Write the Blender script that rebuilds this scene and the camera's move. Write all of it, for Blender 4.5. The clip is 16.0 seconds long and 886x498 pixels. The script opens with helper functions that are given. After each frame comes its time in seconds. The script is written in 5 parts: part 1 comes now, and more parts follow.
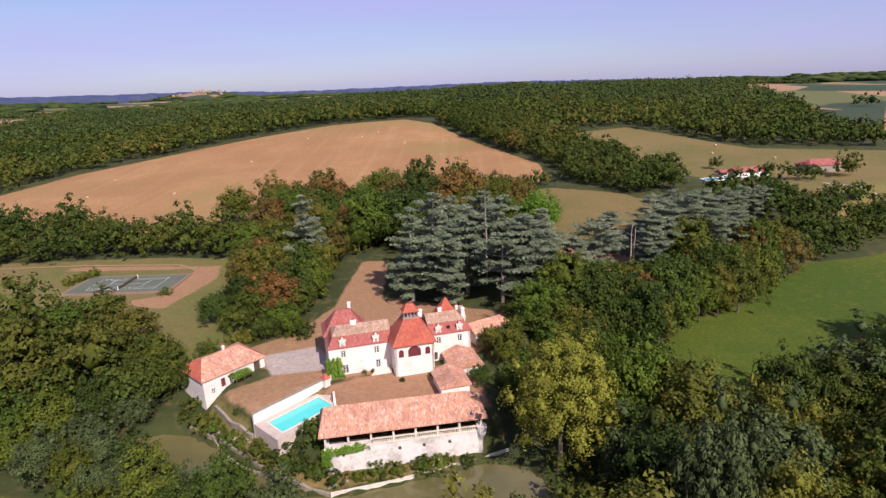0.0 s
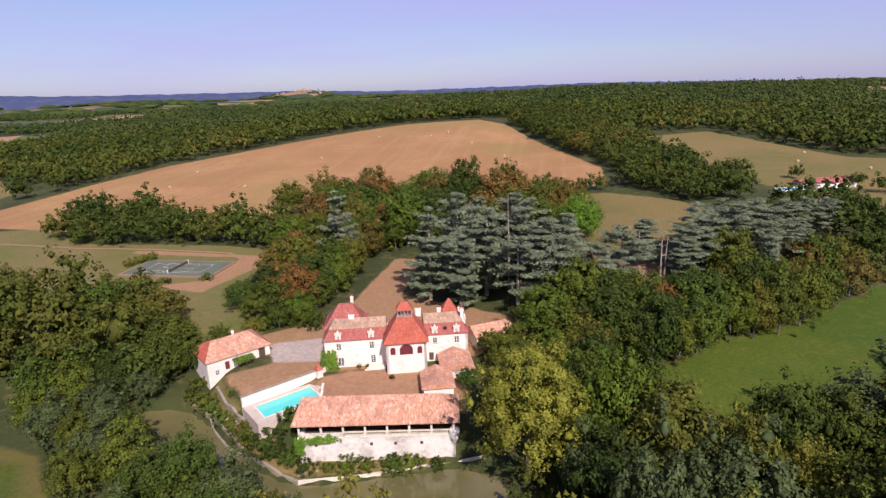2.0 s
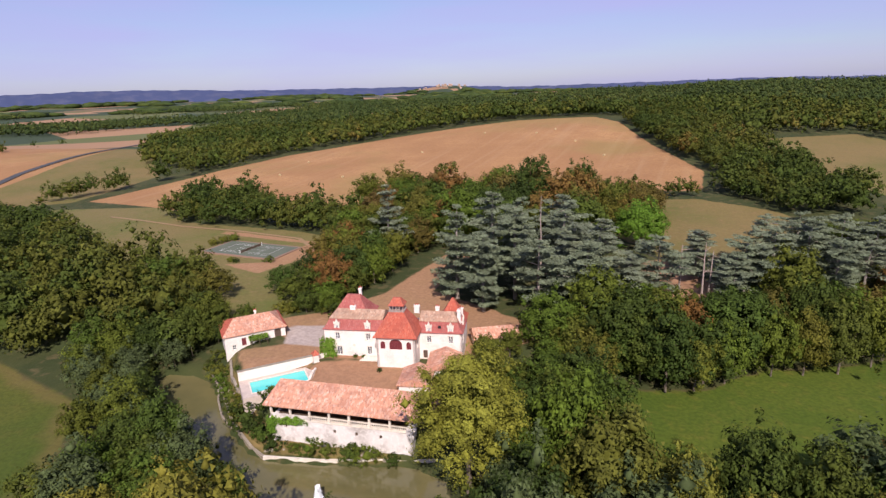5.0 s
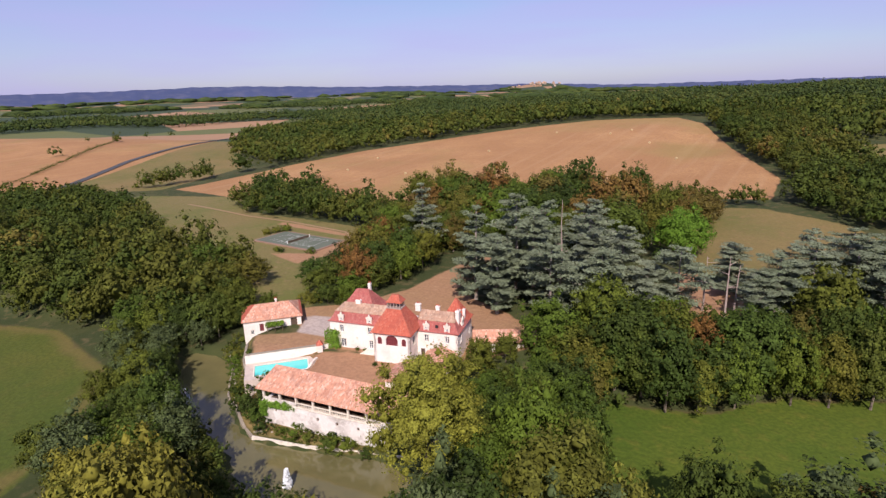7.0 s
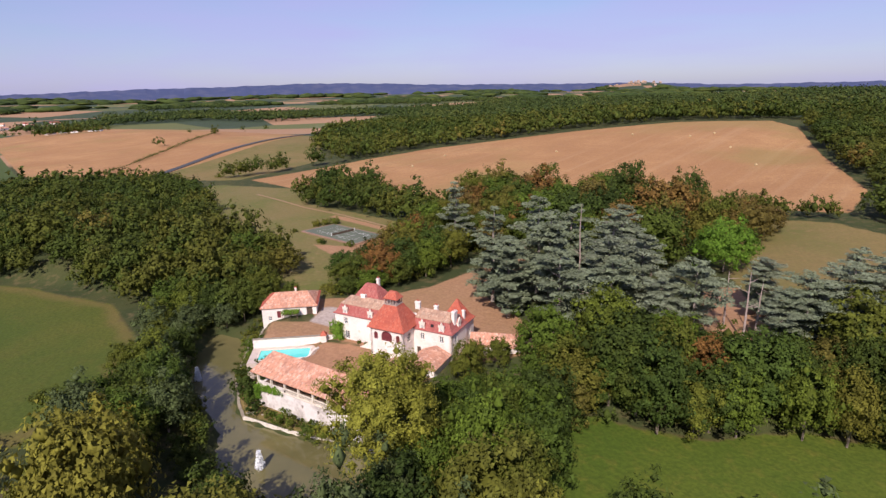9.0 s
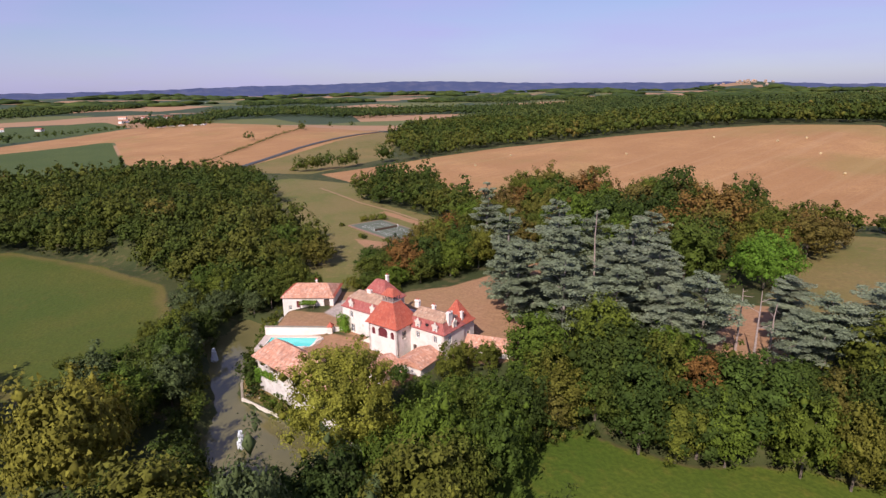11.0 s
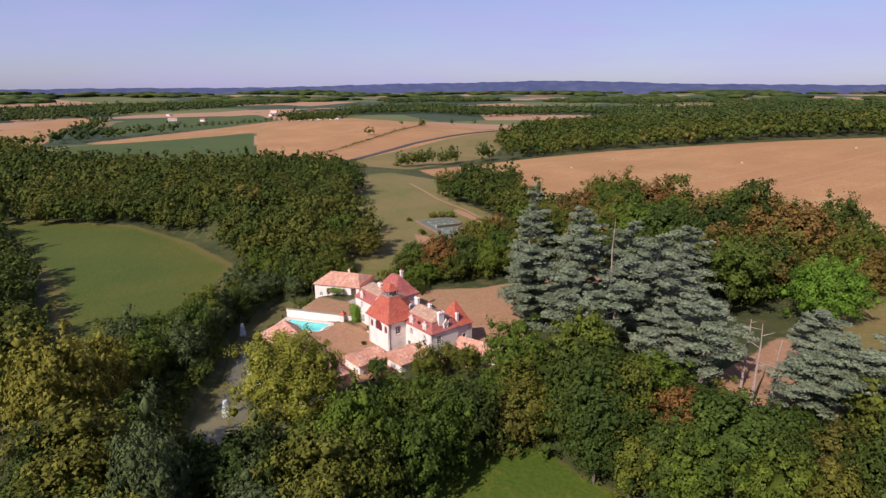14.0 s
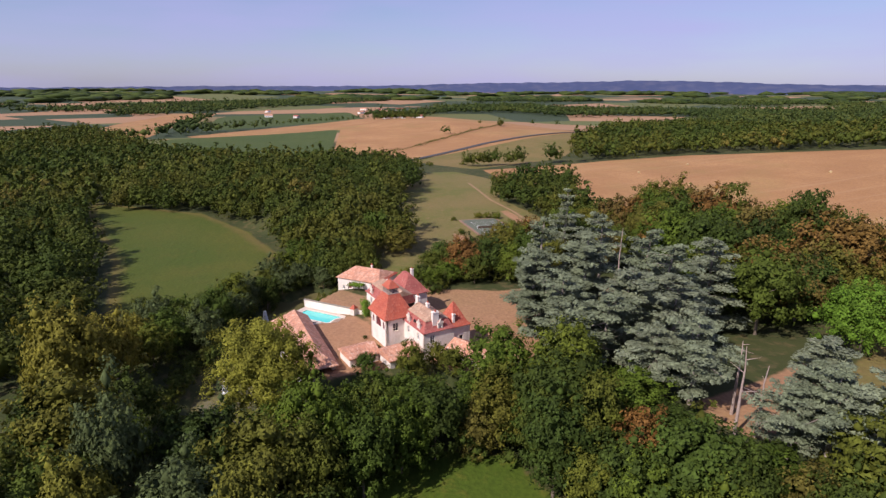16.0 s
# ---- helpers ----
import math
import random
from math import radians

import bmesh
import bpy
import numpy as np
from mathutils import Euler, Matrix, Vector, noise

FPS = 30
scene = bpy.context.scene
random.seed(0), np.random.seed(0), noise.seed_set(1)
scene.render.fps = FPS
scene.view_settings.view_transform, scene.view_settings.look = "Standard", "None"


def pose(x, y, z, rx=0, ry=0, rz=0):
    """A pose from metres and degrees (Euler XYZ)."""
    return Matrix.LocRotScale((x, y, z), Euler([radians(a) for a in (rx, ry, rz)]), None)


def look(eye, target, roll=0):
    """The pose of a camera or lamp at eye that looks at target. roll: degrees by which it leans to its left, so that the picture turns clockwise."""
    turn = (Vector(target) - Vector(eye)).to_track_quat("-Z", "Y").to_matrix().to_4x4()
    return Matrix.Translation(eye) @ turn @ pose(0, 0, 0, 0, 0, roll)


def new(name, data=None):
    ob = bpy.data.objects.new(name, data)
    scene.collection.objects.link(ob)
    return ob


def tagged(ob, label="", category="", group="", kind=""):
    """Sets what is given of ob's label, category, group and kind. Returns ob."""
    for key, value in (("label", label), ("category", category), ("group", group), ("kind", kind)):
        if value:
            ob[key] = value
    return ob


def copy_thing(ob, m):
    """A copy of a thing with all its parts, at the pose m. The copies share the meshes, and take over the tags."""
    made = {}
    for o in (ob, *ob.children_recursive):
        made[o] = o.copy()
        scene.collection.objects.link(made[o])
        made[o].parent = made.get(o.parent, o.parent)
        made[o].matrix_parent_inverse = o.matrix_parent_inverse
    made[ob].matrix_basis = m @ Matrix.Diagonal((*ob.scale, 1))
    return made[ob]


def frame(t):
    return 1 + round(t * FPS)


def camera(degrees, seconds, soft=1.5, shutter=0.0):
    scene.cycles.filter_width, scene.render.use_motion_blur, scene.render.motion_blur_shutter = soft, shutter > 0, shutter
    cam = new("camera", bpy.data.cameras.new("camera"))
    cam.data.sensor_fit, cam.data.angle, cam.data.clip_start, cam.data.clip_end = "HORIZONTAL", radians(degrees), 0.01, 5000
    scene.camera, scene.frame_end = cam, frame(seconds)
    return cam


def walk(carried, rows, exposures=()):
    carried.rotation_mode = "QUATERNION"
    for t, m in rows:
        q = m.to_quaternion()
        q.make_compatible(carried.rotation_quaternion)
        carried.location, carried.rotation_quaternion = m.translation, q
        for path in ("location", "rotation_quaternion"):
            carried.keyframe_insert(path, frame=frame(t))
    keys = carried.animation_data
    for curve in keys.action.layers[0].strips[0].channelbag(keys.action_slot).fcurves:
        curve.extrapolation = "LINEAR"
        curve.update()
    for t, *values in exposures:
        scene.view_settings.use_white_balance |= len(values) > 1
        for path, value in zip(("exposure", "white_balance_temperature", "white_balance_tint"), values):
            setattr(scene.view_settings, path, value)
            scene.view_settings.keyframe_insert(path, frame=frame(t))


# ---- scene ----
cam = camera(75.8, 16.0, 1.4)
METRES, EYE, TILT, LEAN, TURN = 168.0, 72.0, -9.217, 5.037, 0.0
ROWS = [
    (0.0, 0.0, 0.0, 0.0, 0.38, -7.06, -3.03),
    (0.5, 0.0302, 0.0017, 0.0018, 2.65, -7.22, -3.47),
    (1.0, 0.0601, 0.0048, 0.0033, 4.87, -7.31, -3.93),
    (1.5, 0.0906, 0.0095, 0.0052, 7.14, -7.45, -4.35),
    (2.0, 0.1208, 0.0155, 0.0074, 9.4, -7.63, -4.72),
    (2.5, 0.1512, 0.0229, 0.0106, 11.72, -7.93, -5.01),
    (3.0, 0.1814, 0.0314, 0.0137, 14.04, -8.23, -5.34),
    (3.5, 0.2107, 0.0411, 0.0169, 16.31, -8.46, -5.67),
    (4.0, 0.2398, 0.0521, 0.0204, 18.61, -8.74, -5.97),
    (6.5, 0.3801, 0.1101, 0.0455, 30.17, -10.56, -7.47),
    (7.0, 0.4059, 0.1266, 0.05, 32.5, -10.87, -7.79),
    (7.5, 0.4314, 0.1442, 0.0547, 34.86, -11.24, -8.14),
    (8.0, 0.4562, 0.1628, 0.06, 37.21, -11.7, -8.46),
    (8.5, 0.4801, 0.1825, 0.065, 39.54, -12.06, -8.72),
    (9.0, 0.5031, 0.2028, 0.07, 41.84, -12.42, -8.94),
    (11.5, 0.6089, 0.3164, 0.0997, 53.48, -14.51, -9.81),
    (12.0, 0.6266, 0.3419, 0.1049, 55.79, -14.89, -9.99),
    (12.5, 0.6432, 0.3683, 0.1104, 58.13, -15.3, -10.13),
    (13.0, 0.6589, 0.3951, 0.116, 60.45, -15.75, -10.26),
    (13.5, 0.6733, 0.4225, 0.1218, 62.78, -16.17, -10.36),
    (14.0, 0.6868, 0.4505, 0.1278, 65.15, -16.66, -10.46),
    (14.5, 0.6992, 0.4791, 0.1339, 67.48, -17.12, -10.51),
    (15.0, 0.7108, 0.5078, 0.1401, 69.81, -17.56, -10.55),
    (15.5, 0.7212, 0.5368, 0.1464, 72.13, -18.02, -10.55),
    (16.0, 0.7305, 0.5662, 0.1527, 74.45, -18.43, -10.52),
]
walk(cam, [(t, pose(0, 0, EYE, TILT, LEAN, TURN) @ pose(METRES * x, METRES * y, METRES * z, 90 + pitch, roll, yaw)) for t, x, y, z, yaw, pitch, roll in ROWS], [(0.0, 0.17, 6500, 19), (8.0, 0.15, 6500, 19), (16.0, 0.08, 6500, 19)])

# ---- light ----
SUN_X, SUN_Y, SUN_UP = 0.48, -0.877, 42
world = bpy.data.worlds.new("sky")
scene.world = world
world.use_nodes = True
wt = world.node_tree
sky = wt.nodes.new("ShaderNodeTexSky")
sky.sky_type, sky.sun_disc = "NISHITA", False
sky.sun_elevation, sky.sun_rotation = radians(SUN_UP), math.atan2(SUN_X, SUN_Y)
sky.altitude, sky.air_density, sky.dust_density, sky.ozone_density = 100, 1.0, 0.6, 6.0
# thin high cloud veils the blue, in long faint streaks
spot = wt.nodes.new("ShaderNodeTexCoord")
stretch = wt.nodes.new("ShaderNodeMapping")
stretch.inputs["Scale"].default_value = (1.0, 1.8, 10.0)
veil = wt.nodes.new("ShaderNodeTexNoise")
veil.inputs["Scale"].default_value, veil.inputs["Detail"].default_value = 1.3, 6
amount = wt.nodes.new("ShaderNodeMapRange")
for k, v in zip((1, 2, 3, 4), (0.32, 0.72, 0.3, 0.82)):
    amount.inputs[k].default_value = v
cloud = wt.nodes.new("ShaderNodeMix")
cloud.data_type = "RGBA"
cloud.inputs[7].default_value = (4.45, 4.35, 7.7, 1)
wt.links.new(spot.outputs["Generated"], stretch.inputs[0])
wt.links.new(stretch.outputs[0], veil.inputs["Vector"])
wt.links.new(veil.outputs["Fac"], amount.inputs[0])
up = wt.nodes.new("ShaderNodeSeparateXYZ")
thin = wt.nodes.new("ShaderNodeMapRange")
for k, v in zip((1, 2, 3, 4), (0.3, 0.85, 1.0, 0.45)):
    thin.inputs[k].default_value = v
much = wt.nodes.new("ShaderNodeMath")
much.operation = "MULTIPLY"
wt.links.new(spot.outputs["Generated"], up.inputs[0])
wt.links.new(up.outputs[2], thin.inputs[0])
wt.links.new(amount.outputs[0], much.inputs[0])
wt.links.new(thin.outputs[0], much.inputs[1])
wt.links.new(much.outputs[0], cloud.inputs[0])
wt.links.new(sky.outputs[0], cloud.inputs[6])
wt.links.new(cloud.outputs[2], wt.nodes["Background"].inputs[0])
wt.nodes["Background"].inputs[1].default_value = 0.1
sun = new("sun", bpy.data.lights.new("sun", "SUN"))
sun.data.energy, sun.data.angle, sun.data.color = 5.0, radians(0.55), (1.0, 0.94, 0.86)
flat = math.cos(radians(SUN_UP))
sun.matrix_world = look((SUN_X * flat * 500, SUN_Y * flat * 500, math.sin(radians(SUN_UP)) * 500), (0, 0, 0))


# ---- materials ----
def nodes_of(name, rough=0.85, metal=0.0):
    m = bpy.data.materials.new(name)
    m.use_nodes = True
    nt = m.node_tree
    b = nt.nodes["Principled BSDF"]
    b.inputs["Roughness"].default_value, b.inputs["Metallic"].default_value = rough, metal
    b.inputs["Specular IOR Level"].default_value = 0.25
    return m, nt, b


def rgba(c):
    return (*c, 1.0)


def noise_node(nt, scale, detail=4, coord=None, rough=0.55):
    if coord is None:
        coord = nt.nodes.new("ShaderNodeNewGeometry").outputs["Position"]
    n = nt.nodes.new("ShaderNodeTexNoise")
    n.inputs["Scale"].default_value, n.inputs["Detail"].default_value, n.inputs["Roughness"].default_value = scale, detail, rough
    nt.links.new(coord, n.inputs["Vector"])
    return n.outputs["Fac"]


def span(nt, value, a, b, lo=0.0, hi=1.0):
    r = nt.nodes.new("ShaderNodeMapRange")
    r.interpolation_type = "SMOOTHSTEP"
    for k, v in zip((1, 2, 3, 4), (a, b, lo, hi)):
        r.inputs[k].default_value = v
    nt.links.new(value, r.inputs[0])
    return r.outputs[0]


def calc(nt, op, a, b):
    n = nt.nodes.new("ShaderNodeMath")
    n.operation = op
    for k, v in enumerate((a, b)):
        if isinstance(v, (int, float)):
            n.inputs[k].default_value = v
        else:
            nt.links.new(v, n.inputs[k])
    return n.outputs[0]


def blend(nt, fac, a, b, mode="MIX"):
    n = nt.nodes.new("ShaderNodeMix")
    n.data_type, n.blend_type = "RGBA", mode
    for k, v in ((0, fac), (6, a), (7, b)):
        if isinstance(v, tuple):
            n.inputs[k].default_value = rgba(v)
        elif isinstance(v, (int, float)):
            n.inputs[k].default_value = v
        else:
            nt.links.new(v, n.inputs[k])
    return n.outputs[2]


def relief(nt, b, height, dist, strength=0.6):
    n = nt.nodes.new("ShaderNodeBump")
    n.inputs["Strength"].default_value, n.inputs["Distance"].default_value = strength, dist
    nt.links.new(height, n.inputs["Height"])
    nt.links.new(n.outputs[0], b.inputs["Normal"])


def stone(name, base, dark, light, coarse=0.35, fine=3.0, rough=0.9, bump=0.03, stain=0.5):
    m, nt, b = nodes_of(name, rough)
    n1, n2 = noise_node(nt, coarse, 5), noise_node(nt, fine, 5)
    c = blend(nt, span(nt, n1, 0.42, 0.68, 0, stain), base, dark)
    c = blend(nt, span(nt, n2, 0.45, 0.7, 0, 0.6), c, light)
    nt.links.new(c, b.inputs["Base Color"])
    relief(nt, b, n2, bump)
    return m


def attr(nt, name):
    n = nt.nodes.new("ShaderNodeAttribute")
    n.attribute_name = name
    return n.outputs["Fac"]


def foliage(name, cols, spread=0.5, per_object=True, light=0.2):
    """Leaves: the hue goes from tree to tree, the value from leaf clump to leaf clump."""
    m, nt, b = nodes_of(name, 0.75)
    b.inputs["Specular IOR Level"].default_value = 0.12
    pick = nt.nodes.new("ShaderNodeObjectInfo").outputs["Random"] if per_object else attr(nt, "tint")
    ramp = nt.nodes.new("ShaderNodeValToRGB")
    el = ramp.color_ramp.elements
    el[0].position, el[0].color = 0.0, rgba(cols[0])
    el[1].position, el[1].color = 1.0, rgba(cols[-1])
    for k, c in enumerate(cols[1:-1]):
        el.new((k + 1) / (len(cols) - 1)).color = rgba(c)
    nt.links.new(pick, ramp.inputs[0])
    isl = nt.nodes.new("ShaderNodeNewGeometry").outputs["Random Per Island"]
    dark = calc(nt, "ADD", calc(nt, "MULTIPLY", isl, spread), 1.0 - spread * 0.5)
    patch = span(nt, noise_node(nt, 0.35, 3), 0.35, 0.65, 0.75, 1.25)
    hsv = nt.nodes.new("ShaderNodeHueSaturation")
    nt.links.new(ramp.outputs[0], hsv.inputs["Color"])
    nt.links.new(calc(nt, "MULTIPLY", dark, patch), hsv.inputs["Value"])
    nt.links.new(hsv.outputs[0], b.inputs["Base Color"])
    tr = nt.nodes.new("ShaderNodeBsdfTranslucent")
    nt.links.new(hsv.outputs[0], tr.inputs["Color"])
    mix = nt.nodes.new("ShaderNodeMixShader")
    mix.inputs[0].default_value = light
    nt.links.new(b.outputs[0], mix.inputs[1])
    nt.links.new(tr.outputs[0], mix.inputs[2])
    nt.links.new(mix.outputs[0], nt.nodes["Material Output"].inputs["Surface"])
    return m


PLASTER = stone("lime_plaster", (0.78, 0.7, 0.63), (0.56, 0.47, 0.4), (0.85, 0.78, 0.72), 0.3, 2.0, stain=0.45)
RUBBLE = stone("rubble_wall", (0.74, 0.68, 0.64), (0.4, 0.34, 0.3), (0.85, 0.8, 0.76), 0.22, 1.6, stain=0.8, bump=0.06)
STONE = stone("pale_stone", (0.72, 0.64, 0.54), (0.45, 0.38, 0.32), (0.82, 0.76, 0.67), 0.8, 5.0)
OLDSTONE = stone("weathered_stone", (0.3, 0.25, 0.19), (0.14, 0.12, 0.085), (0.42, 0.36, 0.29), 0.6, 3.0, bump=0.08)
WHITE = stone("white_paint", (0.8, 0.79, 0.76), (0.68, 0.66, 0.62), (0.85, 0.84, 0.82), 1.0, 6.0, rough=0.5)
GRAVEL = stone("pale_gravel", (0.42, 0.36, 0.31), (0.3, 0.25, 0.21), (0.52, 0.46, 0.4), 0.2, 4.0)
PAVING = stone("pool_paving", (0.55, 0.45, 0.38), (0.4, 0.32, 0.27), (0.64, 0.55, 0.47), 0.7, 4.0)
WOOD = stone("dark_timber", (0.1, 0.065, 0.045), (0.05, 0.035, 0.025), (0.16, 0.11, 0.08), 1.0, 8.0)
REDWOOD = stone("dark_red_paint", (0.16, 0.035, 0.04), (0.1, 0.02, 0.025), (0.22, 0.05, 0.05), 1.0, 6.0, rough=0.5)
BARK = stone("bark", (0.16, 0.125, 0.095), (0.08, 0.06, 0.045), (0.24, 0.2, 0.16), 0.8, 4.0, bump=0.1)
PALEBARK = stone("pale_bark", (0.3, 0.25, 0.21), (0.16, 0.13, 0.1), (0.4, 0.34, 0.29), 0.8, 4.0, bump=0.1)
DEADWOOD = stone("bare_grey_wood", (0.36, 0.27, 0.23), (0.22, 0.16, 0.13), (0.48, 0.4, 0.35), 0.8, 4.0, bump=0.1)
ASPHALT = stone("asphalt", (0.07, 0.07, 0.072), (0.05, 0.05, 0.05), (0.1, 0.1, 0.1), 0.1, 2.0)
COURT = stone("court_surface", (0.12, 0.14, 0.1), (0.09, 0.105, 0.08), (0.165, 0.16, 0.12), 0.15, 1.5)
REDEDGE = stone("court_edge", (0.27, 0.17, 0.12), (0.2, 0.13, 0.09), (0.33, 0.21, 0.15), 0.3, 2.0)


def tile_roof(name, base, dark, light, pale, row, strength=0.7):
    """Clay tiles: courses down the slope, mottled tile by tile."""
    m, nt, b = nodes_of(name, 0.82)
    tc = nt.nodes.new("ShaderNodeUVMap").outputs[0]
    vor = nt.nodes.new("ShaderNodeTexVoronoi")
    vor.inputs["Scale"].default_value = 1.0
    mp = nt.nodes.new("ShaderNodeMapping")
    mp.inputs["Scale"].default_value = (1 / row, 0.55 / row, 1)
    nt.links.new(tc, mp.inputs[0])
    nt.links.new(mp.outputs[0], vor.inputs["Vector"])
    sep = nt.nodes.new("ShaderNodeSeparateColor")
    nt.links.new(vor.outputs["Color"], sep.inputs[0])
    c = blend(nt, span(nt, sep.outputs[0], 0.3, 1.0, 0, 0.75), base, light)
    c = blend(nt, span(nt, sep.outputs[1], 0.6, 1.0, 0, 0.65), c, dark)
    c = blend(nt, span(nt, sep.outputs[2], 0.78, 0.95, 0, 0.5), c, pale)
    c = blend(nt, span(nt, noise_node(nt, 0.4, 5), 0.45, 0.7, 0, 0.5), c, dark)
    nt.links.new(c, b.inputs["Base Color"])
    wave = nt.nodes.new("ShaderNodeTexWave")
    wave.bands_direction = "X"
    wave.inputs["Scale"].default_value = 0.314 / row
    wave.inputs["Distortion"].default_value = 0.6
    nt.links.new(tc, wave.inputs["Vector"])
    h = calc(nt, "ADD", wave.outputs["Fac"], calc(nt, "MULTIPLY", vor.outputs["Distance"], 0.6))
    relief(nt, b, h, 0.09, strength)
    return m


CANAL = tile_roof("canal_tiles", (0.6, 0.28, 0.175), (0.34, 0.16, 0.11), (0.72, 0.42, 0.29), (0.78, 0.58, 0.46), 0.3)
CANAL_OLD = tile_roof("weathered_canal_tiles", (0.46, 0.27, 0.18), (0.27, 0.17, 0.12), (0.56, 0.38, 0.26), (0.62, 0.48, 0.36), 0.3)
REDTILE = tile_roof("flat_red_tiles", (0.44, 0.1, 0.06), (0.3, 0.07, 0.05), (0.52, 0.15, 0.09), (0.52, 0.2, 0.13), 0.22, 0.35)
ROSETILE = tile_roof("rose_tiles", (0.36, 0.1, 0.085), (0.25, 0.07, 0.06), (0.44, 0.15, 0.12), (0.46, 0.22, 0.18), 0.22, 0.35)


def glass(name="window_glass"):
    m, nt, b = nodes_of(name, 0.06)
    b.inputs["Base Color"].default_value = (0.02, 0.024, 0.03, 1)
    b.inputs["Specular IOR Level"].default_value = 0.6
    return m


GLASS = glass()


def water(name, shallow, deep, ripple, size):
    m, nt, b = nodes_of(name, 0.06)
    b.inputs["Specular IOR Level"].default_value = 0.5
    c = blend(nt, span(nt, noise_node(nt, 0.06, 4), 0.35, 0.7), deep, shallow)
    nt.links.new(c, b.inputs["Base Color"])
    relief(nt, b, noise_node(nt, size, 3), ripple, 0.5)
    return m


RIVER = water("river_water", (0.17, 0.145, 0.06), (0.12, 0.108, 0.045), 0.02, 1.5)
POOLWATER = water("pool_water", (0.1, 0.66, 0.6), (0.08, 0.58, 0.54), 0.01, 2.5)
SPRAY, _nt, _b = nodes_of("fountain_spray", 0.5)
_b.inputs["Base Color"].default_value = (0.8, 0.82, 0.84, 1)

G_DARK, G_MID, G_OLIVE, G_OCHRE = (0.034, 0.054, 0.011), (0.062, 0.086, 0.014), (0.112, 0.108, 0.017), (0.22, 0.13, 0.035)
LEAF = foliage("broad_leaves", [G_DARK, G_MID, (0.105, 0.115, 0.016), (0.044, 0.07, 0.013), (0.09, 0.135, 0.016), (0.13, 0.122, 0.019), (0.05, 0.086, 0.015), (0.085, 0.11, 0.016)])
LEAF_WARM = foliage("turning_leaves", [G_OLIVE, (0.13, 0.12, 0.024), (0.14, 0.092, 0.028), G_OLIVE, (0.17, 0.108, 0.028), (0.18, 0.088, 0.025)])
LEAF_PLANE = foliage("plane_leaves", [(0.195, 0.197, 0.027), (0.208, 0.207, 0.029)])
LEAF_GREY = foliage("willow_leaves", [(0.075, 0.1, 0.034), (0.085, 0.11, 0.04)])
LEAF_GOLD = foliage("golden_leaves", [(0.135, 0.142, 0.022), (0.185, 0.165, 0.025)])
LEAF_BRIGHT = foliage("bright_leaves", [(0.1, 0.19, 0.02), (0.12, 0.2, 0.022)])
LEAF_CEDAR = foliage("cedar_needles", [(0.165, 0.196, 0.115), (0.185, 0.215, 0.13), (0.2, 0.225, 0.142)], 0.35, light=0.12)
WOODLEAF = foliage("woodland_leaves", [(0.032, 0.052, 0.011), (0.048, 0.073, 0.013), (0.055, 0.078, 0.013), (0.066, 0.086, 0.015), (0.095, 0.098, 0.016), (0.075, 0.1, 0.016), (0.15, 0.12, 0.025), G_OCHRE], 0.45, per_object=False)
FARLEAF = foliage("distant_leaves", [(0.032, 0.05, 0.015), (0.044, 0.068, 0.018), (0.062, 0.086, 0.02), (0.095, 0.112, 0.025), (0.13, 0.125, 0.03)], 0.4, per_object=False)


def ss(v, a, b):
    t = np.clip((v - a) / (b - a), 0, 1)
    return t * t * (3 - 2 * t)


def bell(x, y, cx, cy, sx, sy):
    return np.exp(-0.5 * (((x - cx) / sx) ** 2 + ((y - cy) / sy) ** 2))


def line_side(x, y, pts):
    """Signed distance to an open line: positive on its left."""
    best = np.full(np.shape(x), 1e9)
    side = np.ones(np.shape(x))
    for (ax, ay), (bx, by) in zip(pts, pts[1:]):
        dx, dy = bx - ax, by - ay
        t = np.clip(((x - ax) * dx + (y - ay) * dy) / (dx * dx + dy * dy), 0, 1)
        d = np.hypot(x - ax - t * dx, y - ay - t * dy)
        s = np.where(dx * (y - ay) - dy * (x - ax) >= 0, 1.0, -1.0)
        near = d < best
        best, side = np.where(near, d, best), np.where(near, s, side)
    return best * side


def inside(x, y, pts):
    """Signed distance to a closed outline: positive inside."""
    best = np.full(np.shape(x), 1e9)
    odd = np.zeros(np.shape(x), bool)
    for (ax, ay), (bx, by) in zip(pts, pts[1:] + pts[:1]):
        dx, dy = bx - ax, by - ay
        t = np.clip(((x - ax) * dx + (y - ay) * dy) / (dx * dx + dy * dy + 1e-9), 0, 1)
        best = np.minimum(best, np.hypot(x - ax - t * dx, y - ay - t * dy))
        cross = (ay > y) != (by > y)
        odd ^= cross & (x < (bx - ax) * (y - ay) / (by - ay + 1e-12) + ax)
    return np.where(odd, best, -best)


BANK = [(-900, -60), (-300, 40), (-200, 66), (-125, 98), (-75, 116), (-58, 109), (-46, 100), (-27, 98), (8, 104), (16, 114), (30, 136), (60, 152), (100, 184), (160, 232), (300, 330), (900, 600)]


